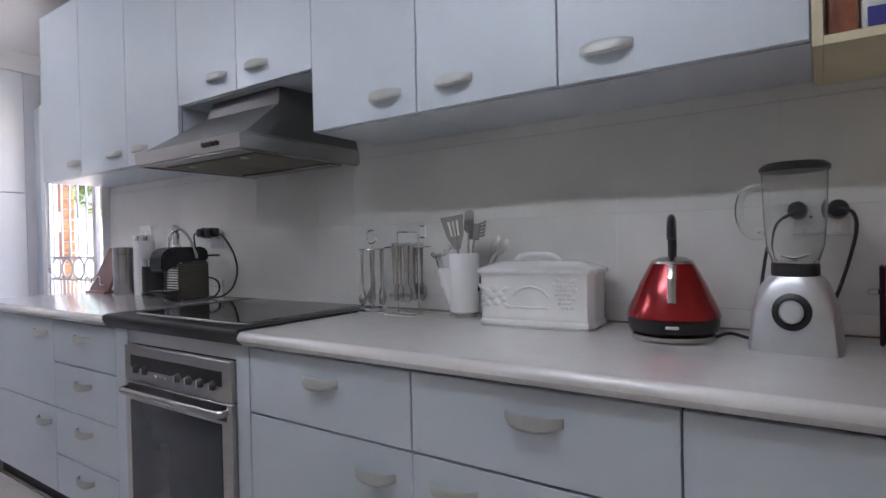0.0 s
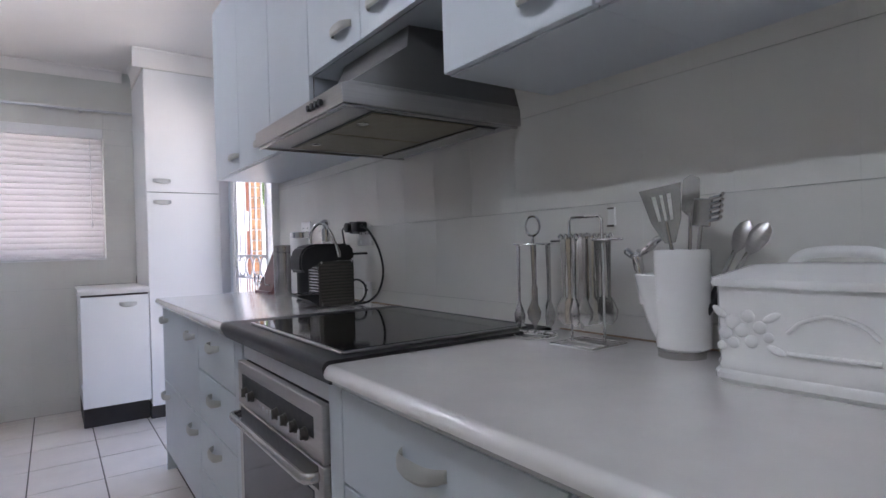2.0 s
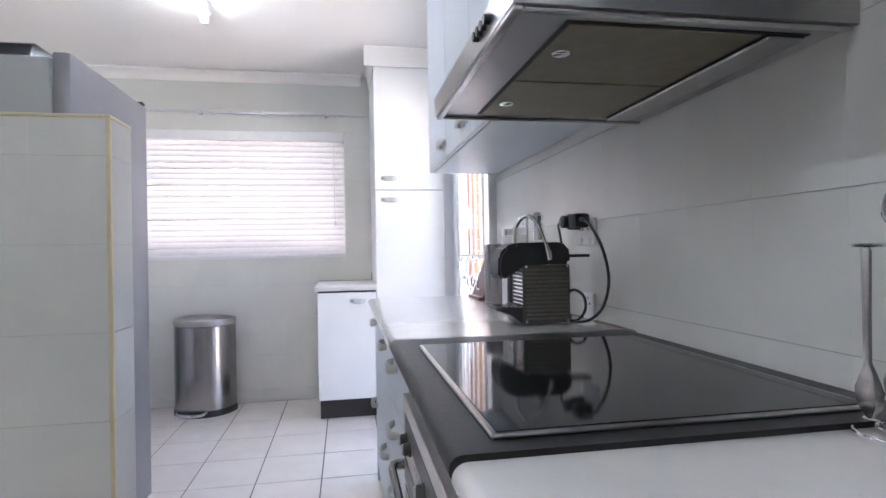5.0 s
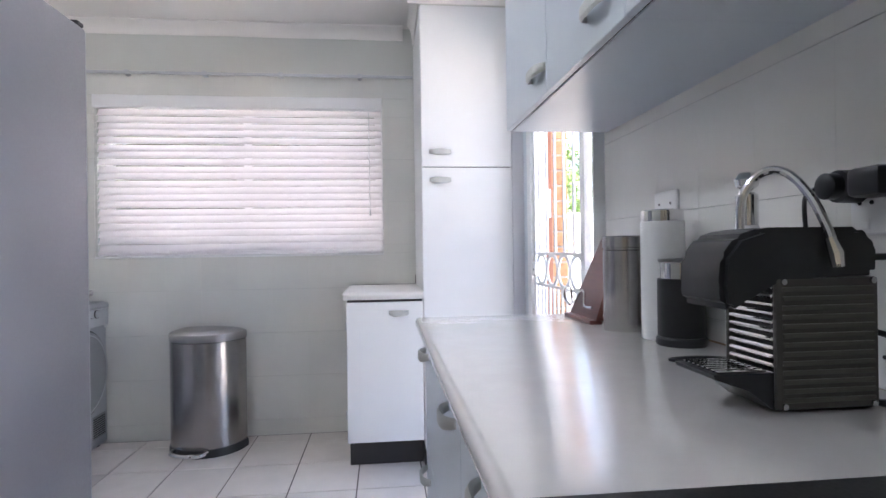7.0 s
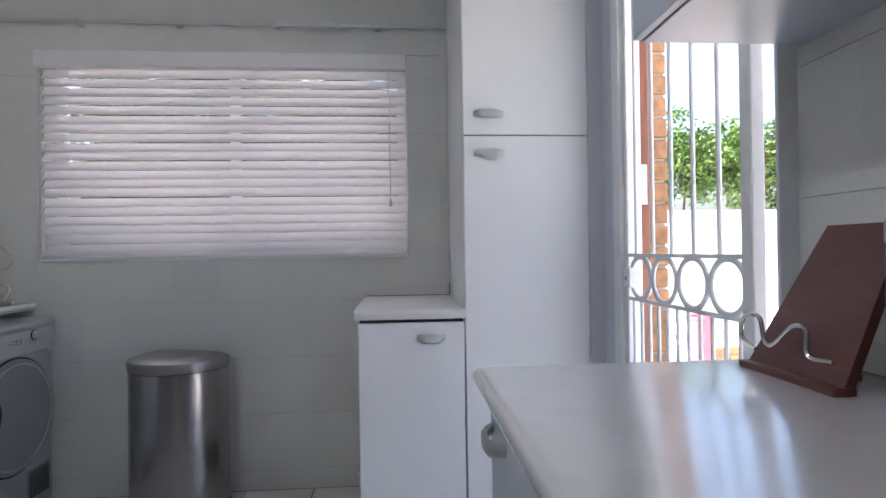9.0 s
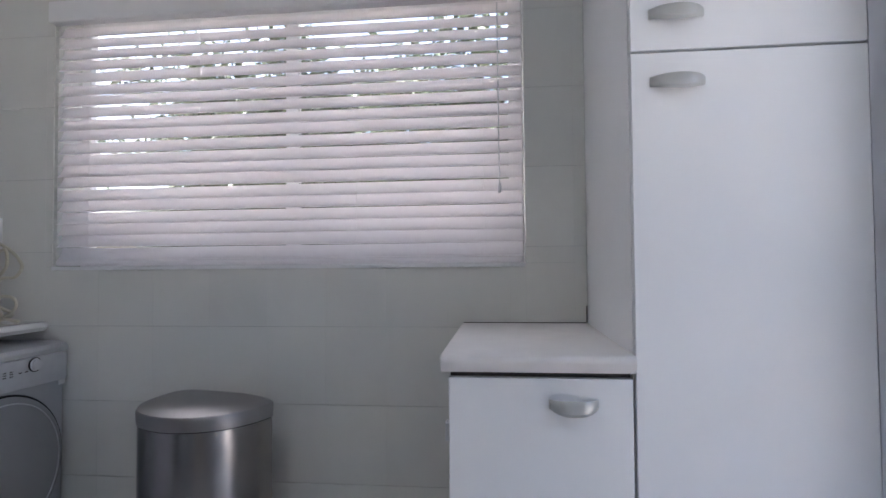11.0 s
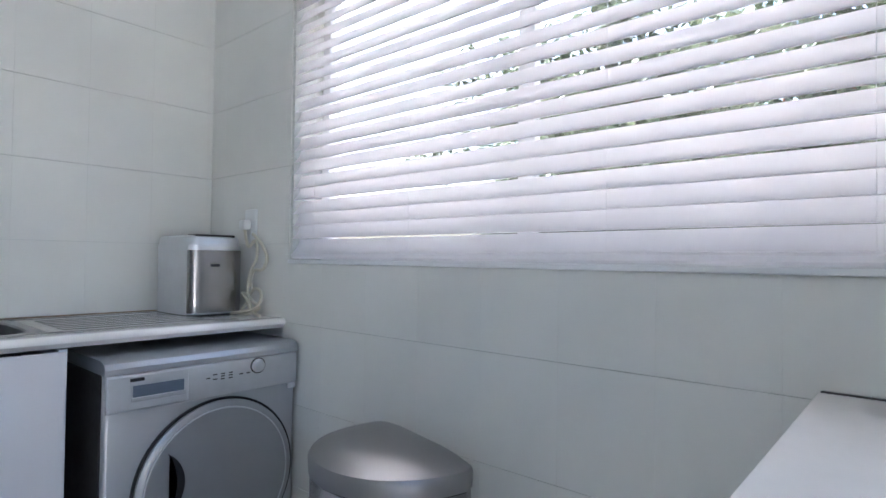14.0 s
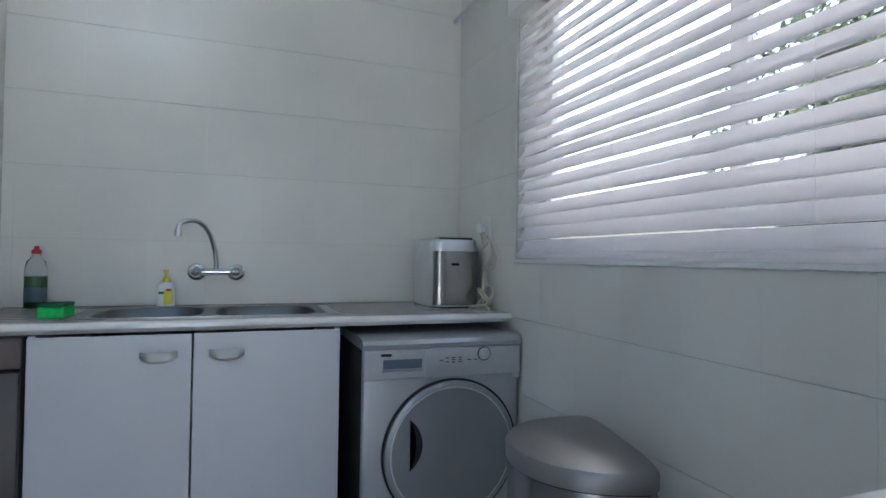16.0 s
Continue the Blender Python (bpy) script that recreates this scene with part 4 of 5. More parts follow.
part("bottle", lathe(B(), [(0.034, 0.0), (0.036, 0.01), (0.036, 0.15), (0.030, 0.185), (0.014, 0.205), (0.013, 0.215)], 0, 0, 24), M_JAR, dl, "clear plastic bottle")
part("cap", lathe(B(), [(0.016, 0.215), (0.016, 0.230), (0.009, 0.234), (0.008, 0.246)], 0, 0, 16), mat("red_cap", (0.5, 0.015, 0.015), rough=0.35), dl, "red cap")
part("label_patch", lathe(B(), [(0.0362, 0.03), (0.0366, 0.03), (0.0366, 0.085), (0.0362, 0.085)], 0, 0, 24), mat("bottle_label", (0.05, 0.10, 0.12), rough=0.4), dl)
sponge = thing("sponge", "bright green washing-up sponge on the drainer", "sponge", pose(1.443, -2.640, 0.9062, 0, 0, 86))
part("foam", box(B(), -0.05, 0.05, -0.033, 0.033, 0.0, 0.032, 0.004), M_GREEN, sponge)
part("scourer", box(B(), -0.05, 0.05, -0.033, 0.033, 0.0325, 0.042, 0.003), mat("dark_scourer", (0.01, 0.13, 0.04), rough=0.95, bump=0.8, bump_scale=300), sponge, "dark green scourer")

# ---- things on the kitchen counter ----
def at(x, y, turn=0):
    return pose(x, y, TOP, 0, 0, turn)

T2 = 0.0005
# recipe stand: a leaning board with a wavy wire clip
stand = thing("book_stand", "red-brown wooden book stand with a wavy steel clip", "book stand", pose(1.668, -0.208, TOP, 0, 0, 0))
bm = prism(B(), [(0.0, 0.0), (0.225, 0.0), (0.262, 0.258), (0.118, 0.258)], "y", 0.0, 0.016)
b = part("board", bm, M_BROWN, stand, "leaning wooden board")
b.matrix_basis = pose(0, 0.002, 0.006, -15)
part("ledge", box(B(), 0.0, 0.229, -0.016, 0.022, 0.0, 0.012, 0.002), M_BROWN, stand)
part("strut", box(B(), 0.12, 0.145, 0.022, 0.105, 0.0, 0.012, 0.002), M_BROWN, stand)
part("clip", tube(B(), curve_pts([(0.045, -0.012, 0.040), (0.018, -0.020, 0.060), (0.030, -0.022, 0.095), (0.062, -0.016, 0.098), (0.072, -0.014, 0.060), (0.095, -0.014, 0.055), (0.135, -0.010, 0.090), (0.165, -0.008, 0.090), (0.172, -0.010, 0.050), (0.215, -0.004, 0.048)]), 0.004, 8), M_CHROME, stand, "wavy steel page clip")

can = thing("steel_canister", "tall brushed steel canister with lid", "canister", at(2.008, -0.166))
part("body", lathe(B(), [(0.056, 0.0), (0.057, 0.004), (0.057, 0.216), (0.055, 0.218)], 0, 0, 40), M_STEELV, can)
part("lid", lathe(B(), [(0.0545, 0.218), (0.0545, 0.223), (0.058, 0.224), (0.058, 0.252), (0.055, 0.255), (0.03, 0.256)], 0, 0, 40), M_STEELV, can, "steel lid")

wc = thing("white_canister", "tall white canister with a steel lid", "canister", at(2.155, -0.134))
part("body", lathe(B(), [(0.050, 0.0), (0.0515, 0.004), (0.0515, 0.285), (0.050, 0.287)], 0, 0, 40), M_WHITEP, wc)
part("lid", lathe(B(), [(0.0505, 0.287), (0.0505, 0.312), (0.048, 0.315), (0.02, 0.316)], 0, 0, 40), M_CHROME, wc, "bright steel lid")

gr = thing("coffee_grinder", "black milk frother jug with a clear collar and lid", "frother", at(2.250, -0.140))
part("base", lathe(B(), [(0.054, 0.0), (0.056, 0.004), (0.056, 0.016), (0.052, 0.020)], 0, 0, 36), M_BLACK, gr)
part("body", lathe(B(), [(0.050, 0.020), (0.052, 0.024), (0.052, 0.150), (0.050, 0.152)], 0, 0, 36), M_BLACKM, gr, "matt black jug")
part("collar", lathe(B(), [(0.046, 0.152), (0.046, 0.188), (0.043, 0.190)], 0, 0, 36), M_CHROME, gr, "bright steel collar")
part("lid", lathe(B(), [(0.050, 0.190), (0.051, 0.194), (0.050, 0.198), (0.02, 0.199)], 0, 0, 36), M_JAR, gr, "clear lid")
frother_cord = thing("frother_cable", "thin black cable lying on the worktop", "cable")
part("cord", tube(B(), curve_pts([(2.62, -0.085, TOP + 0.004), (2.48, -0.115, TOP + 0.004), (2.415, -0.185, TOP + 0.004), (2.420, -0.258, TOP + 0.004), (2.438, -0.250, TOP + 0.004), (2.452, -0.19, TOP + 0.004), (2.52, -0.14, TOP + 0.004), (2.64, -0.11, TOP + 0.004)]), 0.0035, 7), M_BLACK, frother_cord)

mill = thing("pepper_mill", "slim white and chrome mill behind the coffee machine", "mill", at(2.500, -0.150))
part("body", lathe(B(), [(0.022, 0.0), (0.022, 0.255), (0.018, 0.262)], 0, 0, 20), M_WHITEP, mill)
part("head", lathe(B(), [(0.019, 0.262), (0.019, 0.318), (0.013, 0.322)], 0, 0, 20), M_CHROME, mill, "chrome head")
part("knob", lathe(B(), [(0.004, 0.322), (0.019, 0.334), (0.021, 0.346), (0.014, 0.358), (0.003, 0.361)], 0, 0, 20), M_CHROME, mill)

# coffee machine
cm = thing("coffee_machine", "black and grey capsule coffee machine with chrome lever", "coffee machine", pose(2.772, -0.150, TOP, 0, 0, 0) @ Matrix.Diagonal((1.0, 1.0, 1.03, 1)))
# local frame: x from -0.115 to 0, front towards -y
for a in (-0.104, 0.0):
    part("side_panel", box(B(), a - 0.009, a, -0.150, 0.0, 0.004, 0.176, 0.004, 2), M_MGREY, cm, "dark grey ribbed side panel")
for i in range(13):
    part("rib", box(B(), -0.0005, 0.0026, -0.142, -0.008, 0.014 + i * 0.012, 0.0205 + i * 0.012, 0.001), M_MRIB, cm)
part("body", box(B(), -0.1035, -0.0095, -0.140, 0.0, 0.006, 0.176, 0.003), M_BLACK, cm)
bm = B()
prism(bm, [(-0.226, 0.165), (-0.222, 0.140), (-0.208, 0.132), (-0.186, 0.150), (-0.152, 0.177), (0.003, 0.177), (0.005, 0.212), (-0.004, 0.230), (-0.022, 0.242), (-0.165, 0.242), (-0.200, 0.232), (-0.222, 0.205)], "x", -0.112, -0.001)
bmesh.ops.bevel(bm, geom=list(bm.edges), offset=0.008, segments=2, affect="EDGES")
part("head", bm, M_BLACK, cm, "rounded black head")
for i in range(11):
    part("grille_slat", box(B(), -0.104, -0.010, -0.150, -0.139, 0.046 + i * 0.0115, 0.0525 + i * 0.0115, 0.002), M_CHROME, cm, "horizontal chrome grille slat")
bm = B()
prism(bm, [(-0.140, 0.004), (-0.150, 0.004), (-0.185, 0.030), (-0.232, 0.046), (-0.235, 0.052), (-0.140, 0.052)], "x", -0.106, -0.008)
part("drip_tray", bm, M_BLACK, cm, "black drip tray")
for i in range(8):
    part("tray_bar", box(B(), -0.100 + i * 0.0115, -0.094 + i * 0.0115, -0.225, -0.155, 0.0525, 0.0555, 0.001), M_CHROME, cm)
part("lever", tube(B(), curve_pts([(-0.070, -0.152, 0.236), (-0.068, -0.150, 0.285), (-0.055, -0.130, 0.318), (-0.035, -0.108, 0.318), (-0.012, -0.090, 0.285), (0.004, -0.078, 0.240), (0.009, -0.072, 0.212)]), 0.006, 10), M_CHROME, cm, "arched chrome lever")
part("lever_tip", tube(B(), [(0.006, -0.076, 0.228), (0.010, -0.071, 0.208), (0.011, -0.069, 0.190)], [0.007, 0.010, 0.008], 10), M_CHROME, cm)
for y, z in ((-0.140, 0.010), (-0.140, 0.171), (-0.010, 0.010), (-0.010, 0.171)):
    part("screw", tube(B(), [(-0.001, y, z), (0.0035, y, z)], 0.004, 10), M_CHROME, cm, "small steel corner screw")
part("tank_hook", box(B(), -0.08, -0.03, 0.003, 0.080, 0.196, 0.205, 0.002), M_BLACK, cm)

socket("wall_socket", "white double wall socket beside the coffee machine", 2.690, 1.168, 0.125, 0.085, "y")
socket("wall_socket", "white double wall socket above the canisters", 2.03, 1.200, 0.12, 0.12, "y")
socket("wall_socket", "low white wall plate beside the coffee machine", 2.700, 0.930, 0.075, 0.085, "y")
ad = thing("plug_adaptor", "black plug adaptor with cable in the wall socket", "plug")
part("adaptor", tube(B(), [(2.648, WALL - 0.0145, 1.203), (2.648, WALL - 0.050, 1.203), (2.648, WALL - 0.054, 1.203), (2.648, WALL - 0.072, 1.203), (2.648, WALL - 0.076, 1.203)], [0.027, 0.026, 0.021, 0.021, 0.015], 16), M_BLACK, ad)
part("plug", box(B(), 2.680, 2.738, WALL - 0.066, WALL - 0.0145, 1.181, 1.226, 0.009, 2), M_BLACK, ad)
part("strain_relief", tube(B(), [(2.737, WALL - 0.045, 1.206), (2.765, WALL - 0.047, 1.203)], [0.009, 0.006], 10), M_BLACK, ad)
part("cord", tube(B(), curve_pts([(2.755, WALL - 0.046, 1.204), (2.82, WALL - 0.05, 1.178), (2.885, WALL - 0.045, 1.105), (2.905, WALL - 0.04, 1.02), (2.885, WALL - 0.05, 0.945), (2.84, WALL - 0.07, TOP + 0.018), (2.77, WALL - 0.085, TOP + 0.005), (2.70, WALL - 0.08, TOP + 0.012), (2.672, WALL - 0.08, TOP + 0.055), (2.715, WALL - 0.07, TOP + 0.098), (2.775, WALL - 0.06, TOP + 0.085), (2.800, WALL - 0.065, TOP + 0.045), (2.775, WALL - 0.08, TOP + 0.010), (2.73, WALL - 0.10, TOP + 0.008), (2.71, WALL - 0.104, TOP + 0.02)]), 0.0045, 8), M_BLACK, ad, "looping black cable")
part("cord", tube(B(), curve_pts([(2.648, WALL - 0.072, 1.203), (2.610, WALL - 0.070, 1.195), (2.585, WALL - 0.055, 1.165), (2.575, WALL - 0.04, 1.09), (2.57, WALL - 0.03, 0.98), (2.57, WALL - 0.035, TOP + 0.005)]), 0.0038, 8), M_BLACK, ad)

hook = thing("wall_hook", "small white adhesive hook on the tiled wall", "hook")
part("plate", box(B(), 3.953, 3.976, WALL - 0.006, WALL - 0.0005, 1.150, 1.194, 0.002), M_WHITEP, hook)
part("clip", box(B(), 3.955, 3.974, WALL - 0.012, WALL - 0.006, 1.148, 1.153, 0.001), M_MGREY, hook, "dark lower clip")
part("clip", box(B(), 3.955, 3.974, WALL - 0.009, WALL - 0.006, 1.190, 1.194, 0.001), M_MGREY, hook, "dark upper clip")

# cutlery racks
def spoon(parent, x, y, ztop, length, turn, kind):
    """A hanging piece of cutlery: handle up, bowl or blade down."""
    c, s = math.cos(turn), math.sin(turn)
    def ring(z, w, t):
        return [(x + c * w * a - s * t * b, y + s * w * a + c * t * b, z) for a, b in ((-1, -1), (0, -1.3), (1, -1), (1, 1), (0, 1.3), (-1, 1))]
    if kind == "knife":
        prof = [(0.0, 0.003, 0.002), (0.02, 0.0058, 0.0028), (0.42, 0.0052, 0.0026), (0.46, 0.004, 0.0015), (0.52, 0.0075, 0.0009), (0.9, 0.0075, 0.0009), (1.0, 0.002, 0.0008)]
    elif kind == "fork":
        prof = [(0.0, 0.004, 0.0014), (0.05, 0.0062, 0.0018), (0.45, 0.0036, 0.0020), (0.68, 0.0032, 0.0018), (0.76, 0.0105, 0.0016), (0.96, 0.0115, 0.0012), (1.0, 0.010, 0.0010)]
    else:
        prof = [(0.0, 0.004, 0.0014), (0.05, 0.0062, 0.0018), (0.45, 0.0036, 0.0020), (0.68, 0.0032, 0.0018), (0.75, 0.011, 0.003), (0.84, 0.0175, 0.0055), (0.93, 0.015, 0.0045), (1.0, 0.004, 0.001)]
    part(kind, loft(B(), [ring(ztop - f * length, w, t) for f, w, t in prof]), M_STEELH, parent, "hanging steel " + kind)


rk = thing("serving_spoon_rack", "round chrome rack hung with serving cutlery", "cutlery rack", at(3.828, -0.182))
bm = tube(B(), [(0.052 * math.cos(a * math.pi / 16), 0.052 * math.sin(a * math.pi / 16), 0.004) for a in range(33)], 0.003, 8)
part("base_ring", bm, M_CHROME, rk)
part("base_ring", tube(B(), [(0.028 * math.cos(a * math.pi / 16), 0.028 * math.sin(a * math.pi / 16), 0.010) for a in range(33)], 0.0025, 8), M_CHROME, rk)
part("pole", tube(B(), [(0, 0, 0.004), (0, 0, 0.245)], 0.0035, 8), M_CHROME, rk)
part("cross_bar", tube(B(), [(-0.055, 0, 0.008), (0.055, 0, 0.008)], 0.0025, 8), M_CHROME, rk)
part("hook_ring", tube(B(), [(0.048 * math.cos(a * math.pi / 16), 0.048 * math.sin(a * math.pi / 16), 0.226) for a in range(33)], 0.0025, 8), M_CHROME, rk)
part("hook_bar", tube(B(), [(-0.06, 0, 0.226), (0.06, 0, 0.226)], 0.0022, 8), M_CHROME, rk)
part("top_ring", tube(B(), [(0.024 * math.cos(a * math.pi / 16 + 1.5), 0.0, 0.270 + 0.024 * math.sin(a * math.pi / 16 + 1.5)) for a in range(33)], 0.003, 8), M_CHROME, rk, "chrome carrying ring")
for i, kind in enumerate(("spoon", "fork", "spoon", "fork", "spoon", "knife")):
    a = i * math.pi / 3 + 0.3
    spoon(rk, 0.042 * math.cos(a), 0.042 * math.sin(a), 0.228, 0.205, a + 1.57 + 0.3 * (i % 2), kind)

ck = thing("cutlery_rack", "square chrome rack hung with knives, forks and spoons", "cutlery rack", at(3.992, -0.182, 1))
sq = [(-0.058, -0.058, 0.004), (0.058, -0.058, 0.004), (0.058, 0.058, 0.004), (-0.058, 0.058, 0.004), (-0.058, -0.058, 0.004)]
part("base_frame", tube(B(), sq, 0.0032, 8), M_CHROME, ck)
part("arch", tube(B(), [(-0.045, 0.0, 0.004), (-0.045, 0.0, 0.275), (-0.038, 0.0, 0.283), (0.038, 0.0, 0.283), (0.045, 0.0, 0.275), (0.045, 0.0, 0.004)], 0.0032, 8), M_CHROME, ck, "chrome arch")
part("base_bar", tube(B(), [(-0.058, 0.0, 0.004), (0.058, 0.0, 0.004)], 0.0028, 8), M_CHROME, ck)
for y in (-0.026, 0.026):
    part("hook_bar", tube(B(), [(-0.078, y, 0.232), (0.078, y, 0.232)], 0.0028, 8), M_CHROME, ck)
part("end_bar", tube(B(), [(-0.045, -0.026, 0.232), (-0.045, 0.026, 0.232)], 0.0028, 8), M_CHROME, ck)
part("end_bar", tube(B(), [(0.045, -0.026, 0.232), (0.045, 0.026, 0.232)], 0.0028, 8), M_CHROME, ck)
for row, y in enumerate((-0.030, 0.030)):
    for i in range(6):
        spoon(ck, -0.036 + i * 0.0145, y + random.uniform(-0.003, 0.003), 0.240, 0.198 + random.uniform(-0.012, 0.006), random.uniform(-0.4, 0.4) + (0.6 if i % 2 else 0.0), ("spoon", "fork", "spoon", "knife")[(i + row) % 4])
        part("hook", tube(B(), curve_pts([(-0.036 + i * 0.0145, y, 0.238), (-0.036 + i * 0.0145, y * 1.35, 0.246), (-0.036 + i * 0.0145, y * 1.6, 0.238)]), 0.0018, 6), M_CHROME, ck)

# utensil crock with tools
cr = thing("utensil_pot", "white double utensil pot with a steel foot", "utensil pot", at(4.195, -0.148))
part("foot", lathe(B(), [(0.044, 0.0), (0.044, 0.014), (0.040, 0.015)], 0, 0, 30), M_STEELH, cr, "steel foot ring")
part("tall_cup", lathe(B(), [(0.043, 0.015), (0.050, 0.020), (0.052, 0.205), (0.050, 0.208), (0.046, 0.206), (0.045, 0.04)], 0.004, 0, 32), M_CERAMIC, cr, "tall white cup")
bm = B()
loft(bm, [[(cx0 + rx * math.cos(2 * math.pi * i / 28), ry * math.sin(2 * math.pi * i / 28), z) for i in range(28)] for cx0, rx, ry, z in ((-0.012, 0.030, 0.030, 0.016), (-0.020, 0.040, 0.040, 0.05), (-0.036, 0.046, 0.044, 0.11), (-0.046, 0.048, 0.046, 0.158), (-0.046, 0.045, 0.043, 0.160), (-0.043, 0.042, 0.040, 0.10))])
part("low_cup", bm, M_CERAMIC, cr, "lower white side cup")

def tool(name, label, base, lean, length, draw):
    ob = thing(name, label, "utensil", pose(base[0], base[1], base[2], *lean), group="tools in the utensil pot")
    part("handle", tube(B(), [(0, 0, 0), (0, 0, length * 0.50)], 0.006, 8), M_BLACK if draw != "whisk" else M_CHROME, ob)
    part("neck", tube(B(), [(0, 0, length * 0.48), (0, 0, length * 0.76)], 0.004, 8), M_STEELH, ob)
    z0, z1 = length * 0.74, length
    if draw == "turner":
        za, zb = z0 - 0.025, z1
        lo, hi = za + 0.034, zb - 0.016
        xs = [-1.0, -0.52, -0.28, -0.10, 0.10, 0.28, 0.52, 1.0]
        rows = [(za - 0.01, 0.010), (lo, 0.029), (hi, 0.037), (zb, 0.041)]
        bm = B()
        grid = [[[bm.verts.new((w * u, y, z)) for u in xs] for z, w in rows] for y in (-0.0013, 0.0013)]
        cells = [(i, j) for i in range(3) for j in range(7) if not (i == 1 and j in (1, 3, 5))]
        for i, j in cells:
            for g, flip in ((grid[0], False), (grid[1], True)):
                q = [g[i][j], g[i][j + 1], g[i + 1][j + 1], g[i + 1][j]]
                bm.faces.new(q[::-1] if flip else q)
            for (p, q), beside in ((((i, j), (i, j + 1)), (i - 1, j)), (((i, j + 1), (i + 1, j + 1)), (i, j + 1)), (((i + 1, j + 1), (i + 1, j)), (i + 1, j)), (((i + 1, j), (i, j)), (i, j - 1))):
                if beside not in cells:
                    bm.faces.new([grid[0][q[0]][q[1]], grid[0][p[0]][p[1]], grid[1][p[0]][p[1]], grid[1][q[0]][q[1]]])
        part("blade", bm, M_STEELH, ob, "slotted steel blade")
    elif draw == "spoon":
        bm = loft(B(), [[(w * math.cos(2 * math.pi * i / 16), t * math.sin(2 * math.pi * i / 16), z0 + (z1 - z0) * f) for i in range(16)] for f, w, t in ((0, 0.005, 0.003), (0.2, 0.013, 0.006), (0.55, 0.019, 0.009), (0.85, 0.015, 0.006), (1.0, 0.004, 0.002))])
        part("bowl", bm, M_STEEL, ob, "dull steel spoon bowl")
    elif draw == "server":
        bm = B()
        box(bm, -0.018, 0.018, -0.003, 0.003, z0, z1 - 0.02, 0.002)
        for k in range(5):
            zz = z0 + 0.01 + k * (z1 - z0 - 0.02) / 5
            tube(bm, [(0.012, 0, zz), (0.034, -0.004, zz + 0.006), (0.042, -0.016, zz + 0.010)], 0.0035, 6)
        part("head", bm, M_STEELH, ob, "toothed spaghetti head")
    else:
        bm = loft(B(), [[(w * a, 0.0014 * b, z0 + (z1 - z0) * f) for a, b in ((-1, -1), (1, -1), (1, 1), (-1, 1))] for f, w in ((0, 0.006), (0.15, 0.018), (0.9, 0.016), (1.0, 0.004))])
        part("blade", bm, M_STEELH, ob)
    return ob


PX0, PY0, PZ0 = 4.195, -0.148, TOP + 0.045
tool("slotted_turner", "steel slotted turner standing in the utensil pot", (PX0 + 0.020, PY0 - 0.008, PZ0), (5, -8, 12), 0.288, "turner")
tool("spaghetti_server", "steel spaghetti server standing in the utensil pot", (PX0 + 0.018, PY0, PZ0), (-2, 6, 5), 0.28, "server")
tool("serving_knife", "slim steel serving blade standing in the utensil pot", (PX0 + 0.004, PY0 + 0.016, PZ0), (-4, 1, 10), 0.31, "blade")
tool("cooking_spoon", "steel cooking spoon standing in the utensil pot", (PX0 + 0.020, PY0 + 0.012, PZ0), (-8, 24, -8), 0.235, "spoon")
tool("cooking_spoon", "steel cooking spoon standing in the utensil pot", (PX0 + 0.024, PY0 + 0.000, PZ0), (-10, 31, -8), 0.245, "spoon")
op = thing("bottle_opener", "chrome corkscrew opener leaning in the side cup", "opener", pose(4.118, -0.150, TOP + 0.100, 4, -9, -12))
part("shaft", tube(B(), [(0, 0, 0), (0, 0, 0.062), (0, 0, 0.07), (0, 0, 0.095)], [0.006, 0.006, 0.011, 0.011], 12), M_CHROME, op)
part("head", tube(B(), curve_pts([(-0.026, 0, 0.112), (-0.012, 0, 0.100), (0.0, 0, 0.097), (0.012, 0, 0.104)]), 0.008, 10), M_CHROME, op, "curved chrome head")
part("lever_arm", tube(B(), curve_pts([(0.004, 0, 0.098), (0.030, 0.003, 0.106), (0.060, 0.004, 0.120), (0.082, 0.004, 0.122)]), [0.004 + 0.004 * math.sin(k / 18 * 3.14) for k in range(19)], 10), M_CHROME, op)
part("lever_arm", tube(B(), curve_pts([(0.002, -0.006, 0.094), (0.010, -0.010, 0.070), (0.006, -0.012, 0.045)]), 0.005, 10), M_CHROME, op)

# bread box
bb = thing("bread_box", "white glazed ceramic bread box with embossed fruit", "bread box", at(4.328, -0.294, 4))
BX, BYD = 0.345, 0.178
part("body", loft(B(), [rring(0.008, BX - 0.008, 0.006, BYD - 0.006, 0.0, 9), rring(0, BX, 0, BYD, 0.008, 9), rring(0, BX, 0, BYD, 0.016, 9), rring(0.005, BX - 0.005, 0.004, BYD - 0.004, 0.022, 9), rring(0.004, BX - 0.004, 0.003, BYD - 0.003, 0.03, 9), rring(0.006, BX - 0.006, 0.005, BYD - 0.005, 0.036, 9), rring(0.004, BX - 0.004, 0.003, BYD - 0.003, 0.152, 9)]), M_CERAMIC, bb)
lid = part("lid", loft(B(), [rring(-0.004, BX + 0.004, -0.004, BYD + 0.004, 0.1525, 9), rring(-0.005, BX + 0.005, -0.005, BYD + 0.005, 0.158, 9), rring(-0.003, BX + 0.003, -0.003, BYD + 0.003, 0.164, 9), rring(0.045, BX - 0.045, 0.045, BYD - 0.045, 0.184, 7), rring(0.085, BX - 0.085, 0.065, BYD - 0.065, 0.187, 6)]), M_CERAMIC, bb, "sloping ceramic lid")
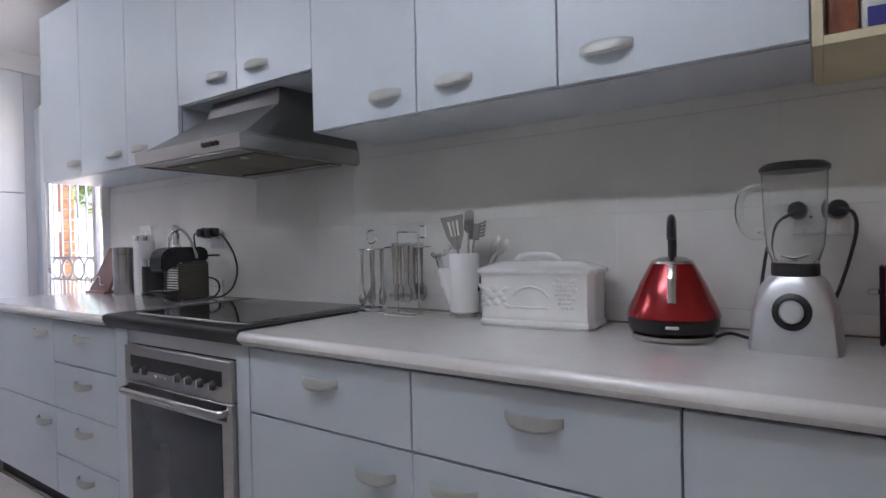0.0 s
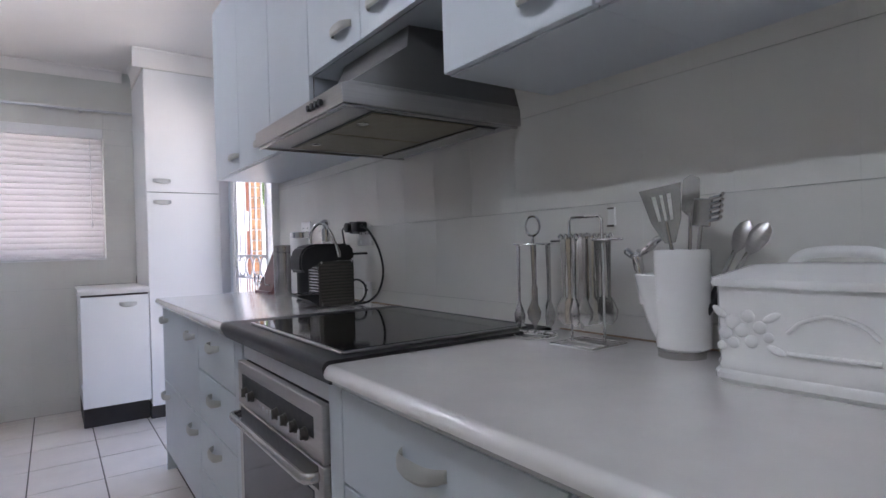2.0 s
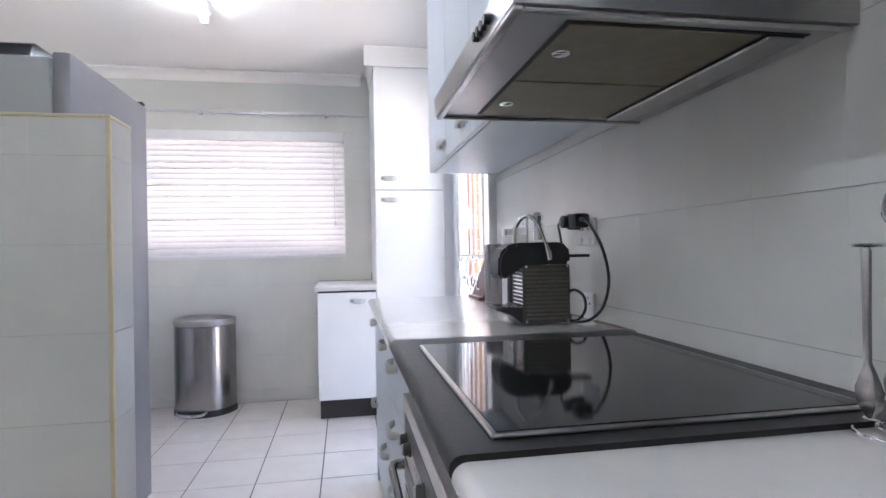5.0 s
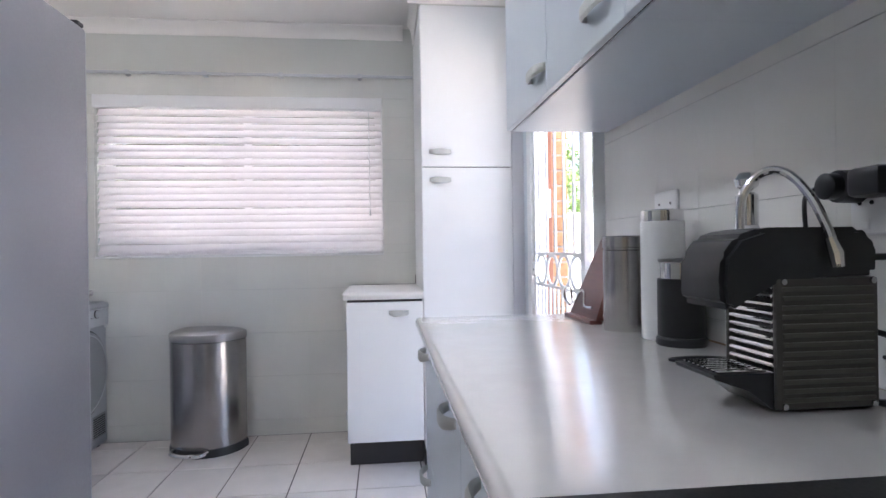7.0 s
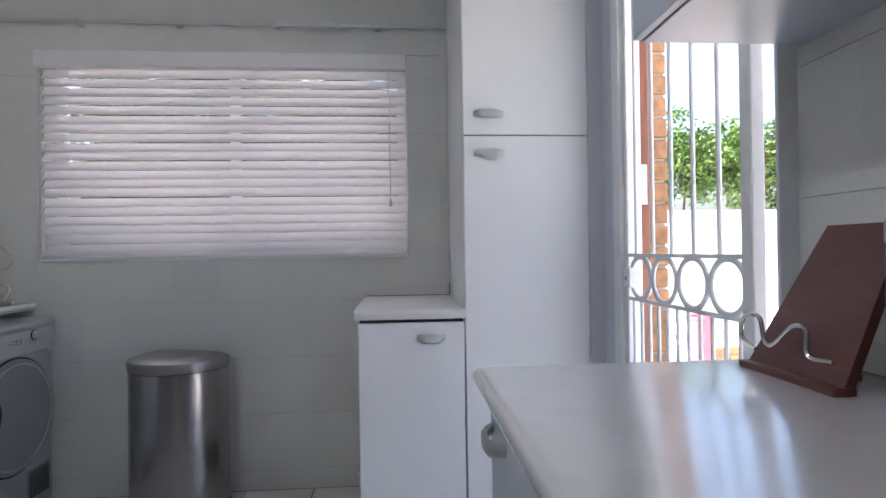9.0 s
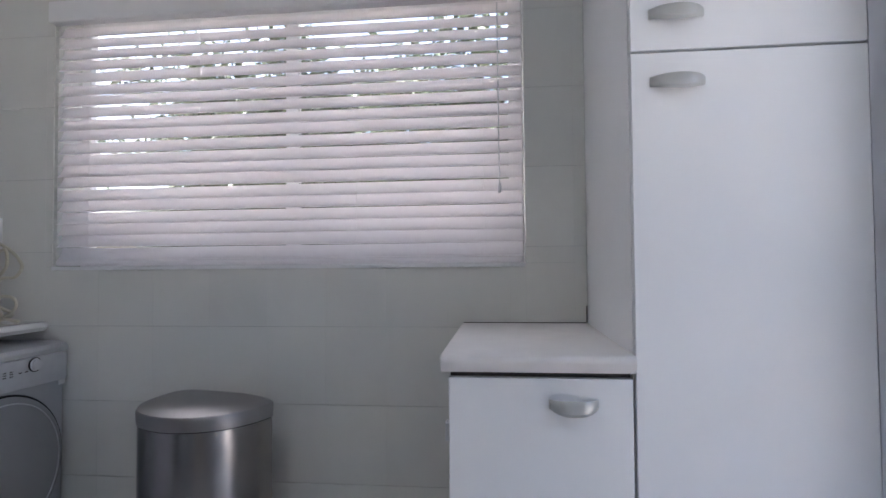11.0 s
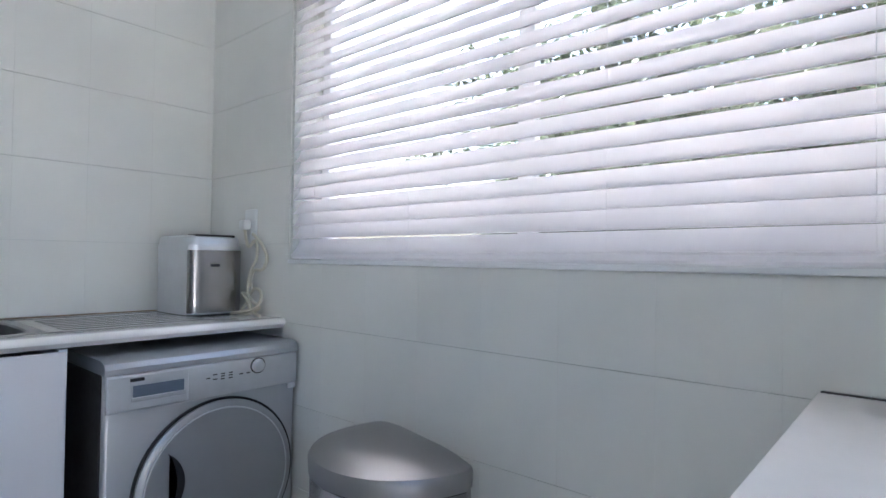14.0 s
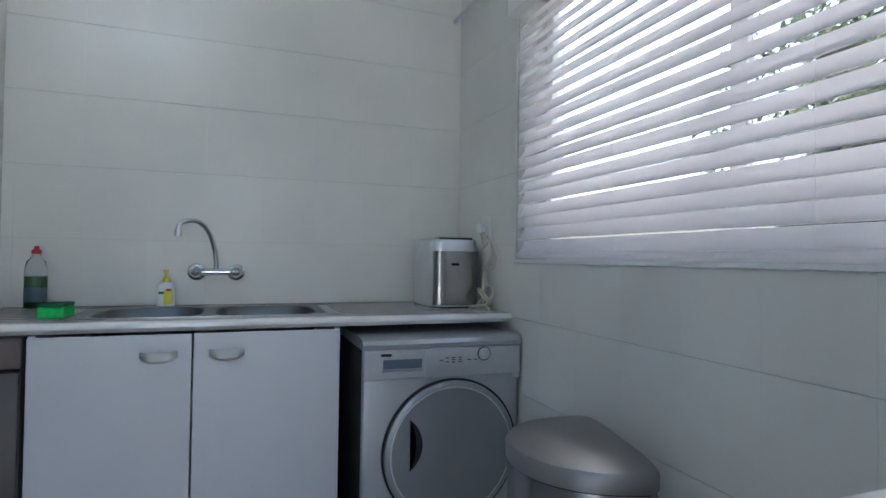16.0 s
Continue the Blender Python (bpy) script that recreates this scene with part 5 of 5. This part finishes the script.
part("handle", tube(B(), curve_pts([(0.095, BYD / 2, 0.180), (0.105, BYD / 2, 0.194), (0.13, BYD / 2, 0.202), (0.19, BYD / 2, 0.202), (0.215, BYD / 2, 0.194), (0.228, BYD / 2, 0.180)]), 0.007, 10, 1.3), M_CERAMIC, lid, "arched ceramic handle")
bm = tube(B(), curve_pts([(0.115, 0.003, 0.088), (0.135, 0.002, 0.106), (0.17, 0.002, 0.116), (0.205, 0.002, 0.106), (0.225, 0.003, 0.088)]), 0.0035, 8)
part("relief_arch", bm, M_CERAMIC, bb)
part("relief_bar", tube(B(), [(0.115, 0.003, 0.058), (0.225, 0.003, 0.058)], 0.003, 8), M_CERAMIC, bb)
def blob(bm, x, z, rr, squash=0.5):
    bmesh.ops.create_uvsphere(bm, u_segments=12, v_segments=8, radius=rr, matrix=Matrix.Translation((x, 0.004, z)) @ Matrix.Diagonal((1, squash, 1, 1)))
bunch = B()
bmesh.ops.create_uvsphere(bunch, u_segments=10, v_segments=6, radius=0.0062, matrix=Matrix.Diagonal((1, 0.5, 1, 1)))
me = finish(bunch, "grape", M_CERAMIC)
for row in range(6):
    for k in range(max(2, 5 - row // 2)):
        child(bb, "grape", me, (0.238 + k * 0.0125 + (row % 2) * 0.006 + row * 0.004, 0.004, 0.122 - row * 0.012))
for x, z, rr in ((0.040, 0.098, 0.012), (0.062, 0.108, 0.010), (0.028, 0.080, 0.010), (0.052, 0.086, 0.011), (0.078, 0.092, 0.010), (0.040, 0.066, 0.009), (0.066, 0.070, 0.010), (0.090, 0.078, 0.008), (0.022, 0.060, 0.007)):
    bm = B()
    blob(bm, x, z, rr, 0.30)
    part("relief_fruit", bm, M_CERAMIC, bb, "embossed fruit")
for x, z, a in ((0.095, 0.108, 0.5), (0.020, 0.112, 2.4), (0.290, 0.132, 0.4), (0.252, 0.136, 2.7), (0.100, 0.060, -0.4)):
    bm = B()
    bmesh.ops.create_uvsphere(bm, u_segments=12, v_segments=6, radius=0.014, matrix=Matrix.Translation((x, 0.0035, z)) @ Matrix.Rotation(-a, 4, "Y") @ Matrix.Diagonal((1, 0.15, 0.45, 1)))
    part("relief_leaf", bm, M_CERAMIC, bb, "embossed leaf")

# kettle
kt = thing("kettle", "red pyramid kettle with black handle and steel base", "kettle", at(4.868, -0.262, 11))
part("base", lathe(B(), [(0.088, 0.0), (0.096, 0.004), (0.096, 0.014), (0.088, 0.018)], 0, 0, 40), M_STEELH, kt, "steel base ring")
part("skirt", lathe(B(), [(0.090, 0.018), (0.100, 0.024), (0.104, 0.046), (0.102, 0.052)], 0, 0, 40), M_BLACK, kt, "black lower rim")
part("body", lathe(B(), [(0.102, 0.052), (0.107, 0.056), (0.104, 0.070), (0.075, 0.135), (0.052, 0.178), (0.050, 0.182)], 0, 0, 40), M_RED, kt, "glossy red body")
part("lid", lathe(B(), [(0.049, 0.182), (0.047, 0.188), (0.030, 0.196), (0.010, 0.199)], 0, 0, 32), M_STEELH, kt)
part("handle", tube(B(), curve_pts([(0.0, 0.048, 0.182), (0.0, 0.055, 0.230), (0.0, 0.035, 0.272), (0.0, 0.0, 0.284), (0.0, -0.028, 0.268), (0.0, -0.034, 0.24)]), 0.0175, 12, 0.6), M_BLACK, kt, "arched black handle")
part("spout", tube(B(), [(0.0, 0.050, 0.165), (0.0, 0.085, 0.188)], [0.022, 0.012], 14), M_RED, kt)
bm = tube(B(), curve_pts([(0.0, -0.056, 0.178), (0.0, -0.072, 0.148), (0.0, -0.086, 0.112), (0.0, -0.092, 0.094)]), 0.010, 10, 0.6)
part("water_gauge", bm, M_CHROME, kt, "chrome framed water gauge")
part("badge", box(B(), -0.014, 0.014, -0.106, -0.101, 0.036, 0.043, 0.001), M_WHITEP, kt)

# blender
bl = thing("blender", "silver blender with a clear jug and black lid", "blender", at(5.121, -0.282, -4) @ Matrix.Diagonal((0.866, 0.866, 0.936, 1)))
part("base", loft(B(), [rring(-0.098, 0.098, -0.082, 0.082, 0.0, 6), rring(-0.098, 0.098, -0.082, 0.082, 0.01, 6), rring(-0.088, 0.088, -0.076, 0.076, 0.10, 5), rring(-0.070, 0.070, -0.066, 0.066, 0.150, 4), rring(-0.056, 0.056, -0.056, 0.056, 0.168, 3)]), M_SILVER, bl, "silver motor base")
bm = lathe(B(), [(0.041, 0.0), (0.041, 0.008), (0.030, 0.012), (0.026, 0.010)], 0, 0, 32)
p = part("dial_ring", bm, M_BLACK, bl, "black dial ring")
p.matrix_basis = pose(0, -0.074, 0.092, 83)
bm = lathe(B(), [(0.025, 0.0), (0.025, 0.018), (0.021, 0.022)], 0, 0, 28)
p = part("dial", bm, M_SILVER, bl, "silver control dial")
p.matrix_basis = pose(0, -0.078, 0.092, 83)
part("collar", lathe(B(), [(0.050, 0.168), (0.052, 0.172), (0.052, 0.196), (0.050, 0.198)], 0, 0, 30), M_BLACK, bl, "black jug collar")
part("jug", lathe(B(), [(0.050, 0.198), (0.062, 0.235), (0.068, 0.30), (0.071, 0.405), (0.0685, 0.405), (0.0655, 0.30), (0.059, 0.235), (0.047, 0.203)], 0, 0, 36), M_JAR, bl, "clear plastic jug")
part("lid", lathe(B(), [(0.072, 0.405), (0.076, 0.408), (0.076, 0.416), (0.066, 0.424), (0.03, 0.426)], 0, 0, 36), M_BLACK, bl, "black lid")
part("blade", tube(B(), [(-0.03, 0, 0.214), (0, 0, 0.206), (0.03, 0, 0.216)], 0.003, 6), M_STEELH, bl)
part("handle", tube(B(), curve_pts([(-0.066, 0.0, 0.375), (-0.105, 0, 0.37), (-0.122, 0, 0.335), (-0.118, 0, 0.29), (-0.092, 0, 0.262), (-0.062, 0, 0.262)]), 0.010, 10), M_JAR, bl, "clear jug handle")
bc = thing("blender_cable", "black cable with plugs hanging from a wall socket", "cable")
socket("wall_socket", "white double wall socket behind the blender", 5.168, 1.165, 0.12, 0.075, "y")
part("plug", tube(B(), [(5.12, WALL - 0.0145, 1.190), (5.12, WALL - 0.06, 1.190)], [0.024, 0.020], 14), M_BLACK, bc)
part("plug", tube(B(), [(5.200, WALL - 0.0145, 1.190), (5.200, WALL - 0.06, 1.190)], [0.024, 0.020], 14), M_BLACK, bc)
part("cord", tube(B(), curve_pts([(5.200, WALL - 0.06, 1.188), (5.228, WALL - 0.06, 1.178), (5.232, WALL - 0.05, 1.125), (5.20, WALL - 0.05, 1.0), (5.165, WALL - 0.07, 0.92), (5.15, WALL - 0.10, TOP + 0.006), (5.12, WALL - 0.14, TOP + 0.006)]), 0.0042, 8), M_BLACK, bc)
part("cord", tube(B(), curve_pts([(5.12, WALL - 0.06, 1.188), (5.07, WALL - 0.05, 1.15), (5.045, WALL - 0.04, 1.03), (5.04, WALL - 0.05, 0.93), (5.03, WALL - 0.10, TOP + 0.006), (5.03, WALL - 0.17, TOP + 0.006), (4.99, WALL - 0.20, TOP + 0.02), (4.96, WALL - 0.215, TOP + 0.01)]), 0.0042, 8), M_BLACK, bc)

# toaster
ts = thing("toaster", "glossy red toaster with black ends", "toaster", at(5.375, -0.262, -4))
part("body", loft(B(), [rring(-0.10, 0.16, -0.085, 0.085, 0.018, 5), rring(-0.105, 0.165, -0.09, 0.09, 0.03, 5), rring(-0.105, 0.165, -0.088, 0.088, 0.17, 5), rring(-0.095, 0.155, -0.075, 0.075, 0.20, 5), rring(-0.075, 0.135, -0.05, 0.05, 0.208, 4)]), M_RED, ts, "glossy red shell")
part("base", loft(B(), [rring(-0.098, 0.158, -0.08, 0.08, 0.0, 5), rring(-0.10, 0.16, -0.085, 0.085, 0.018, 5)]), M_BLACK, ts, "black foot")
part("end_panel", box(B(), -0.111, -0.103, -0.05, 0.05, 0.02, 0.18, 0.004), M_BLACK, ts, "black end panel")
part("lever", box(B(), -0.130, -0.110, -0.018, 0.018, 0.12, 0.132, 0.003), M_CHROME, ts)
for y in (-0.028, 0.028):
    part("slot", box(B(), -0.07, 0.13, y - 0.014, y + 0.014, 0.205, 0.2095, 0.001), M_BLACK, ts)

# packets on the open shelf
for x, w, h, m2, lab in ((5.205, 0.05, 0.10, M_SPICE, "brown spice packet on the open shelf"), (5.262, 0.055, 0.155, M_WHITEP, "printed food packet on the open shelf"), (5.36, 0.07, 0.14, M_RED, "red tin on the open shelf")):
    pk = thing("food_packet", lab, "packet", pose(x, UY + 0.06, 1.5073, 0, 0, random.uniform(-8, 8)), group="packets on the open shelf")
    bm = loft(B(), [rring(-w / 2, w / 2, -0.025, 0.025, 0, 6), rring(-w / 2, w / 2, -0.027, 0.027, h * 0.5, 6), rring(-w / 2, w / 2, -0.018, 0.018, h * 0.9, 6), rring(-w / 2, w / 2, -0.003, 0.003, h, 6)])
    part("pack", bm, m2, pk)
    if m2 is M_WHITEP:
        part("print", box(B(), -w * 0.38, w * 0.38, -0.0290, -0.0262, 0.010, h * 0.30, 0.001), M_BLUE, pk, "blue printed band")
        part("print", box(B(), -w * 0.38, w * 0.38, -0.0290, -0.0262, h * 0.62, h * 0.78, 0.001), M_SPICE, pk, "brown printed band")
        part("print", tube(B(), curve_pts([(-w * 0.3, -0.029, h * 0.42), (-w * 0.05, -0.029, h * 0.55), (w * 0.3, -0.028, h * 0.50)]), 0.003, 6), M_BLACK, pk)

# ---- the doorway: frame, gate, bricks, garden ----
DOORY = -0.08
frame_ = thing("door_1", "white door frame around the garden doorway", "door frame", kind="structure")
part("architrave", box(B(), 0.636, 0.765, DOORY - 0.012, DOORY + 0.005, 0.0, 2.12, 0.002), M_CAB, frame_)
part("architrave", box(B(), 0.766, 0.83, DOORY - 0.028, DOORY + 0.005, 0.0, 2.12, 0.003), M_WHITE, frame_)
part("jamb", box(B(), 0.70, 0.83, DOORY + 0.0055, -0.032, 0.0, 2.10, 0.002), M_WHITE, frame_)
part("jamb", box(B(), 1.592, 1.602, DOORY - 0.012, 0.102, 0.0, 2.10, 0.002), M_WHITE, frame_)
part("head", box(B(), 0.831, 1.591, DOORY - 0.012, 0.099, 2.06, 2.10, 0.002), M_WHITE, frame_)
part("timber_jamb", box(B(), 0.70, 0.79, -0.031, 0.015, 0.0, 2.06, 0.003), M_WOODF, frame_, "varnished brown timber jamb")
part("strike_plate", box(B(), 0.7895, 0.793, -0.022, 0.006, 1.26, 1.40, 0.001), M_SILVER, frame_)
part("threshold", box(B(), 0.831, 1.591, DOORY, 0.15, -0.0035, 0.012, 0.003), M_GROUT, frame_)

gate = thing("security_gate", "white steel security gate with oval scrollwork, closed", "gate")
GY = DOORY - 0.004
GX0, GX1 = 0.852, 1.486
part("stile", box(B(), 0.831, GX0, GY - 0.010, GY + 0.010, 0.03, 2.04, 0.003), M_GATE, gate)
part("stile", box(B(), GX1, 1.527, GY - 0.016, GY + 0.016, 0.03, 2.04, 0.003), M_GATE, gate)
for z in (0.25, 1.75):
    part("hinge", box(B(), 1.5275, 1.5915, GY - 0.008, GY + 0.008, z - 0.025, z + 0.025, 0.003), M_GATE, gate)
for z in (0.05, 0.942, 1.086, 2.02):
    part("rail", box(B(), GX0, GX1, GY - 0.006, GY + 0.006, z - 0.0055, z + 0.0055, 0.001), M_GATE, gate)
for i in range(5):
    x = 0.903 + i * 0.119
    part("bar", tube(B(), [(x, GY, 1.091), (x, GY, 2.015)], 0.0065, 8), M_GATE, gate)
for i in range(11):
    x = 0.880 + i * 0.0577
    part("bar", tube(B(), [(x, GY, 0.055), (x, GY, 0.937)], 0.0058, 8), M_GATE, gate)
for i in range(4):
    x = 0.932 + i * 0.1595
    part("oval", tube(B(), [(x + 0.073 * math.cos(a * math.pi / 20), GY, 1.014 + 0.067 * math.sin(a * math.pi / 20)) for a in range(41)], 0.0060, 8, 1.5), M_GATE, gate, "oval steel ring")
lock = part("lock_box", box(B(), 0.838, 0.893, GY - 0.022, GY + 0.02, 0.980, 1.045, 0.003), M_GATE, gate, "white lock box")
part("keyhole", box(B(), 0.862, 0.870, GY - 0.0235, GY - 0.021, 1.004, 1.015, 0.001), M_BLACK, lock)
part("keep", box(B(), 0.815, 0.837, GY - 0.026, GY - 0.0105, 0.955, 1.075, 0.002), M_GATE, gate)

ground = solid("ground", box(B(), -60, 60, -60, 90, -0.30, -0.12), M_PAVE, "pale sunlit paving outside the doorway", "ground", kind="structure")
gw = solid("garden_wall", box(B(), -6.72, -6.5, 0.6, 14, -0.12, 1.75, 0.01), M_GARDEN, "painted garden boundary wall", "wall", kind="structure")

def leaf_bush(name, label, m2, cx, cy, cz, sx, sy, sz, n, leaf):
    """A bush: branching stems and many small leaves with gaps."""
    ob = thing(name, label, "bush", Matrix.Translation((cx, cy, -0.12)))
    bm = B()
    for i in range(7):
        a, u = random.uniform(0, 6.28), random.uniform(0.1, 0.7)
        tube(bm, curve_pts([(u * 0.2 * sx * math.cos(a), u * 0.2 * sy * math.sin(a), 0), (u * sx * 0.5 * math.cos(a), u * sy * 0.5 * math.sin(a), cz * 0.7), (u * sx * math.cos(a), u * sy * math.sin(a), cz + sz * 0.5)], 4), [0.04 - 0.0035 * k for k in range(9)], 6)
    part("stem", bm, M_WOODF, ob)
    verts, faces = [], []
    clumps = [(random.gauss(0, 0.45), random.gauss(0, 0.45), random.gauss(0, 0.45)) for _ in range(60)]
    for i in range(n):
        c = random.choice(clumps)
        p = Vector((c[0] * sx + random.gauss(0, 0.13 * sx), c[1] * sy + random.gauss(0, 0.13 * sy), cz + c[2] * sz + random.gauss(0, 0.13 * sz)))
        q = Euler((random.uniform(-1, 1), random.uniform(-1, 1), random.uniform(0, 6.28))).to_matrix()
        k = len(verts)
        l = leaf * random.uniform(0.6, 1.3)
        verts += [p + q @ Vector(v) for v in ((-l, 0, 0), (0, -l * 0.42, 0.1 * l), (l, 0, 0), (0, l * 0.42, 0.1 * l))]
        faces.append((k, k + 1, k + 2, k + 3))
    me = bpy.data.meshes.new("foliage")
    me.from_pydata(verts, [], faces)
    me.materials.append(m2)
    f = new("foliage", me)
    f.parent = ob
    tagged(f, kind="stuff")


leaf_bush("bush", "large sunlit green bush beyond the garden wall", M_LEAF, -7.4, 4.3, 2.9, 0.6, 1.3, 0.72, 9000, 0.06)
leaf_bush("bush", "large sunlit green bush beyond the garden wall", M_LEAF, -7.6, 2.3, 2.7, 0.6, 1.0, 0.7, 6000, 0.06)
leaf_bush("bush", "large sunlit green bush beyond the garden wall", M_LEAF, -7.5, 5.9, 2.8, 0.6, 0.9, 0.75, 7000, 0.06)
leaf_bush("bush", "purple-leaved shrub beside the green bush", M_LEAF2, -7.3, 7.3, 2.8, 0.6, 0.9, 0.85, 7000, 0.06)
leaf_bush("bush", "leafy green bush outside the kitchen window", M_LEAF3, -5.2, -0.6, 2.4, 0.9, 2.0, 1.9, 12000, 0.09)
leaf_bush("bush", "leafy green bush outside the kitchen window", M_LEAF3, -5.6, -4.2, 2.4, 0.9, 2.0, 1.9, 12000, 0.09)
leaf_bush("bush", "leafy green bush outside the kitchen window", M_LEAF3, -5.0, -2.5, 2.3, 0.9, 1.6, 1.7, 9000, 0.09)
tub = thing("planter_tub", "pink plastic tub standing on the paving", "tub", pose(-2.4, 1.965, -0.12))
part("tub", lathe(B(), [(0.095, 0.0), (0.112, 0.55), (0.122, 0.56), (0.122, 0.585), (0.108, 0.585), (0.088, 0.05)], 0, 0, 28), M_PINK, tub)

# low brick edging and the brick corner outside
edge = thing("brick_edging", "low brown brick edging wall outside", "garden edging")
brick_me = finish(box(B(), 0, 0.215, 0, 0.10, 0, 0.068, 0.004), "brick", M_BRICK)
part("mortar_core", box(B(), -2.788, -2.712, 2.1, 6.5, -0.12, 0.09), M_MORTAR, edge)
for c in range(3):
    for i in range(20):
        child(edge, "brick", brick_me, (-2.70, 2.1 + i * 0.225 + (c % 2) * 0.11, -0.12 + c * 0.078), (0, 0, radians(90)))
pil = thing("brick_corner", "orange face-brick corner beside the doorway", "brickwork")
part("mortar_core", box(B(), 0.60, 0.710, 0.022, 0.108, -0.12, 2.059), M_MORTAR, pil)
for c in range(28):
    child(pil, "brick", brick_me, (0.503 + random.uniform(-0.004, 0.004), 0.0165, -0.12 + c * 0.0776))

# ---- tiles, piece by piece ----
tile_cache = {}
def tile_mesh(w, h, d, axis, material):
    key = (round(w, 3), round(h, 3), axis, material.name)
    if key not in tile_cache:
        c = min(0.0005, w / 4, h / 4)
        def P(u, v, n):
            return {"x": (n, u, v), "y": (u, -n, v), "Y": (u, n, v), "z": (u, v, n), "-x": (-n, u, v)}[axis]
        back = [P(0, 0, -d), P(w, 0, -d), P(w, h, -d), P(0, h, -d)]
        mid = [P(0, 0, -c * 0.6), P(w, 0, -c * 0.6), P(w, h, -c * 0.6), P(0, h, -c * 0.6)]
        topr = [P(c, c, 0), P(w - c, c, 0), P(w - c, h - c, 0), P(c, h - c, 0)]
        bm = loft(B(), [back, mid, topr])
        tile_cache[key] = finish(bm, "tile", material, 0.1)
    return tile_cache[key]


def cuts(a, b, edges):
    pts = [a] + sorted(e for e in edges if a + 1e-4 < e < b - 1e-4) + [b]
    return list(zip(pts, pts[1:]))


def lay(ob, axis, n, us, vs, holes=(), material=None, gu=0.00006, gv=0.0007, d=0.005):
    """Tiles between the joint lines us and vs, on the plane n, leaving the holes free."""
    for a, b in zip(us, us[1:]):
        for c, e in zip(vs, vs[1:]):
            hit = [h for h in holes if h[0] < b and h[1] > a and h[2] < e and h[3] > c]
            for a2, b2 in cuts(a, b, [x for h in hit for x in h[:2]]):
                for c2, e2 in cuts(c, e, [x for h in hit for x in h[2:]]):
                    mu, mv = (a2 + b2) / 2, (c2 + e2) / 2
                    if any(h[0] < mu < h[1] and h[2] < mv < h[3] for h in hit):
                        continue
                    w, h2 = b2 - a2 - 2 * gu, e2 - c2 - 2 * gv
                    if w < 0.004 or h2 < 0.004:
                        continue
                    u, v = a2 + gu, c2 + gv
                    loc = {"x": (n, u, v), "y": (u, n, v), "Y": (u, n, v), "z": (u, v, n)}[axis]
                    child(ob, "tile", tile_mesh(w, h2, d, axis, material), loc)


def lines(a, b, pitch, start):
    k0 = math.floor((a - start) / pitch) + 1
    out = [a]
    x = start + k0 * pitch
    while x < b - 0.01:
        if x > a + 0.01:
            out.append(x)
        x += pitch
    return out + [b]


ROW, COL = 0.263, 0.208
vz = lines(0.0, 2.20, ROW, 0.885)
lay(wall_west, "x", 0.0, lines(SINKW, -0.10, COL, -1.49), vz, [(WY0, WY1, WZ0, WZ1), (-0.62, -0.10, 0.0, 2.2)], M_TILE)
lay(wall_south, "Y", SINKW, lines(0.0, 1.72, COL, 0.853), lines(0.63, CEIL, ROW, 0.885), [], M_TILE)
lay(wall_north, "y", WALL, lines(1.60, 5.72, COL, 4.046), lines(0.83, 1.74, ROW, 1.203), [], M_TILE)
lay(nib, "Y", NY, [NX0, NX1 - 0.009], lines(0.0, NZ - 0.004, ROW, 0.1), [], M_TILE)
lay(nib, "x", NX1, lines(SINKW, NY - 0.013, COL, NY - 0.013), lines(0.0, NZ - 0.004, ROW, 0.1), [], M_TILE)
lay(floor, "z", 0.0, lines(0.0, END, 0.357, 0.487), lines(SINKW, WALL, 0.316, -0.957), [], M_FTILE, 0.0030, 0.0032, 0.004)
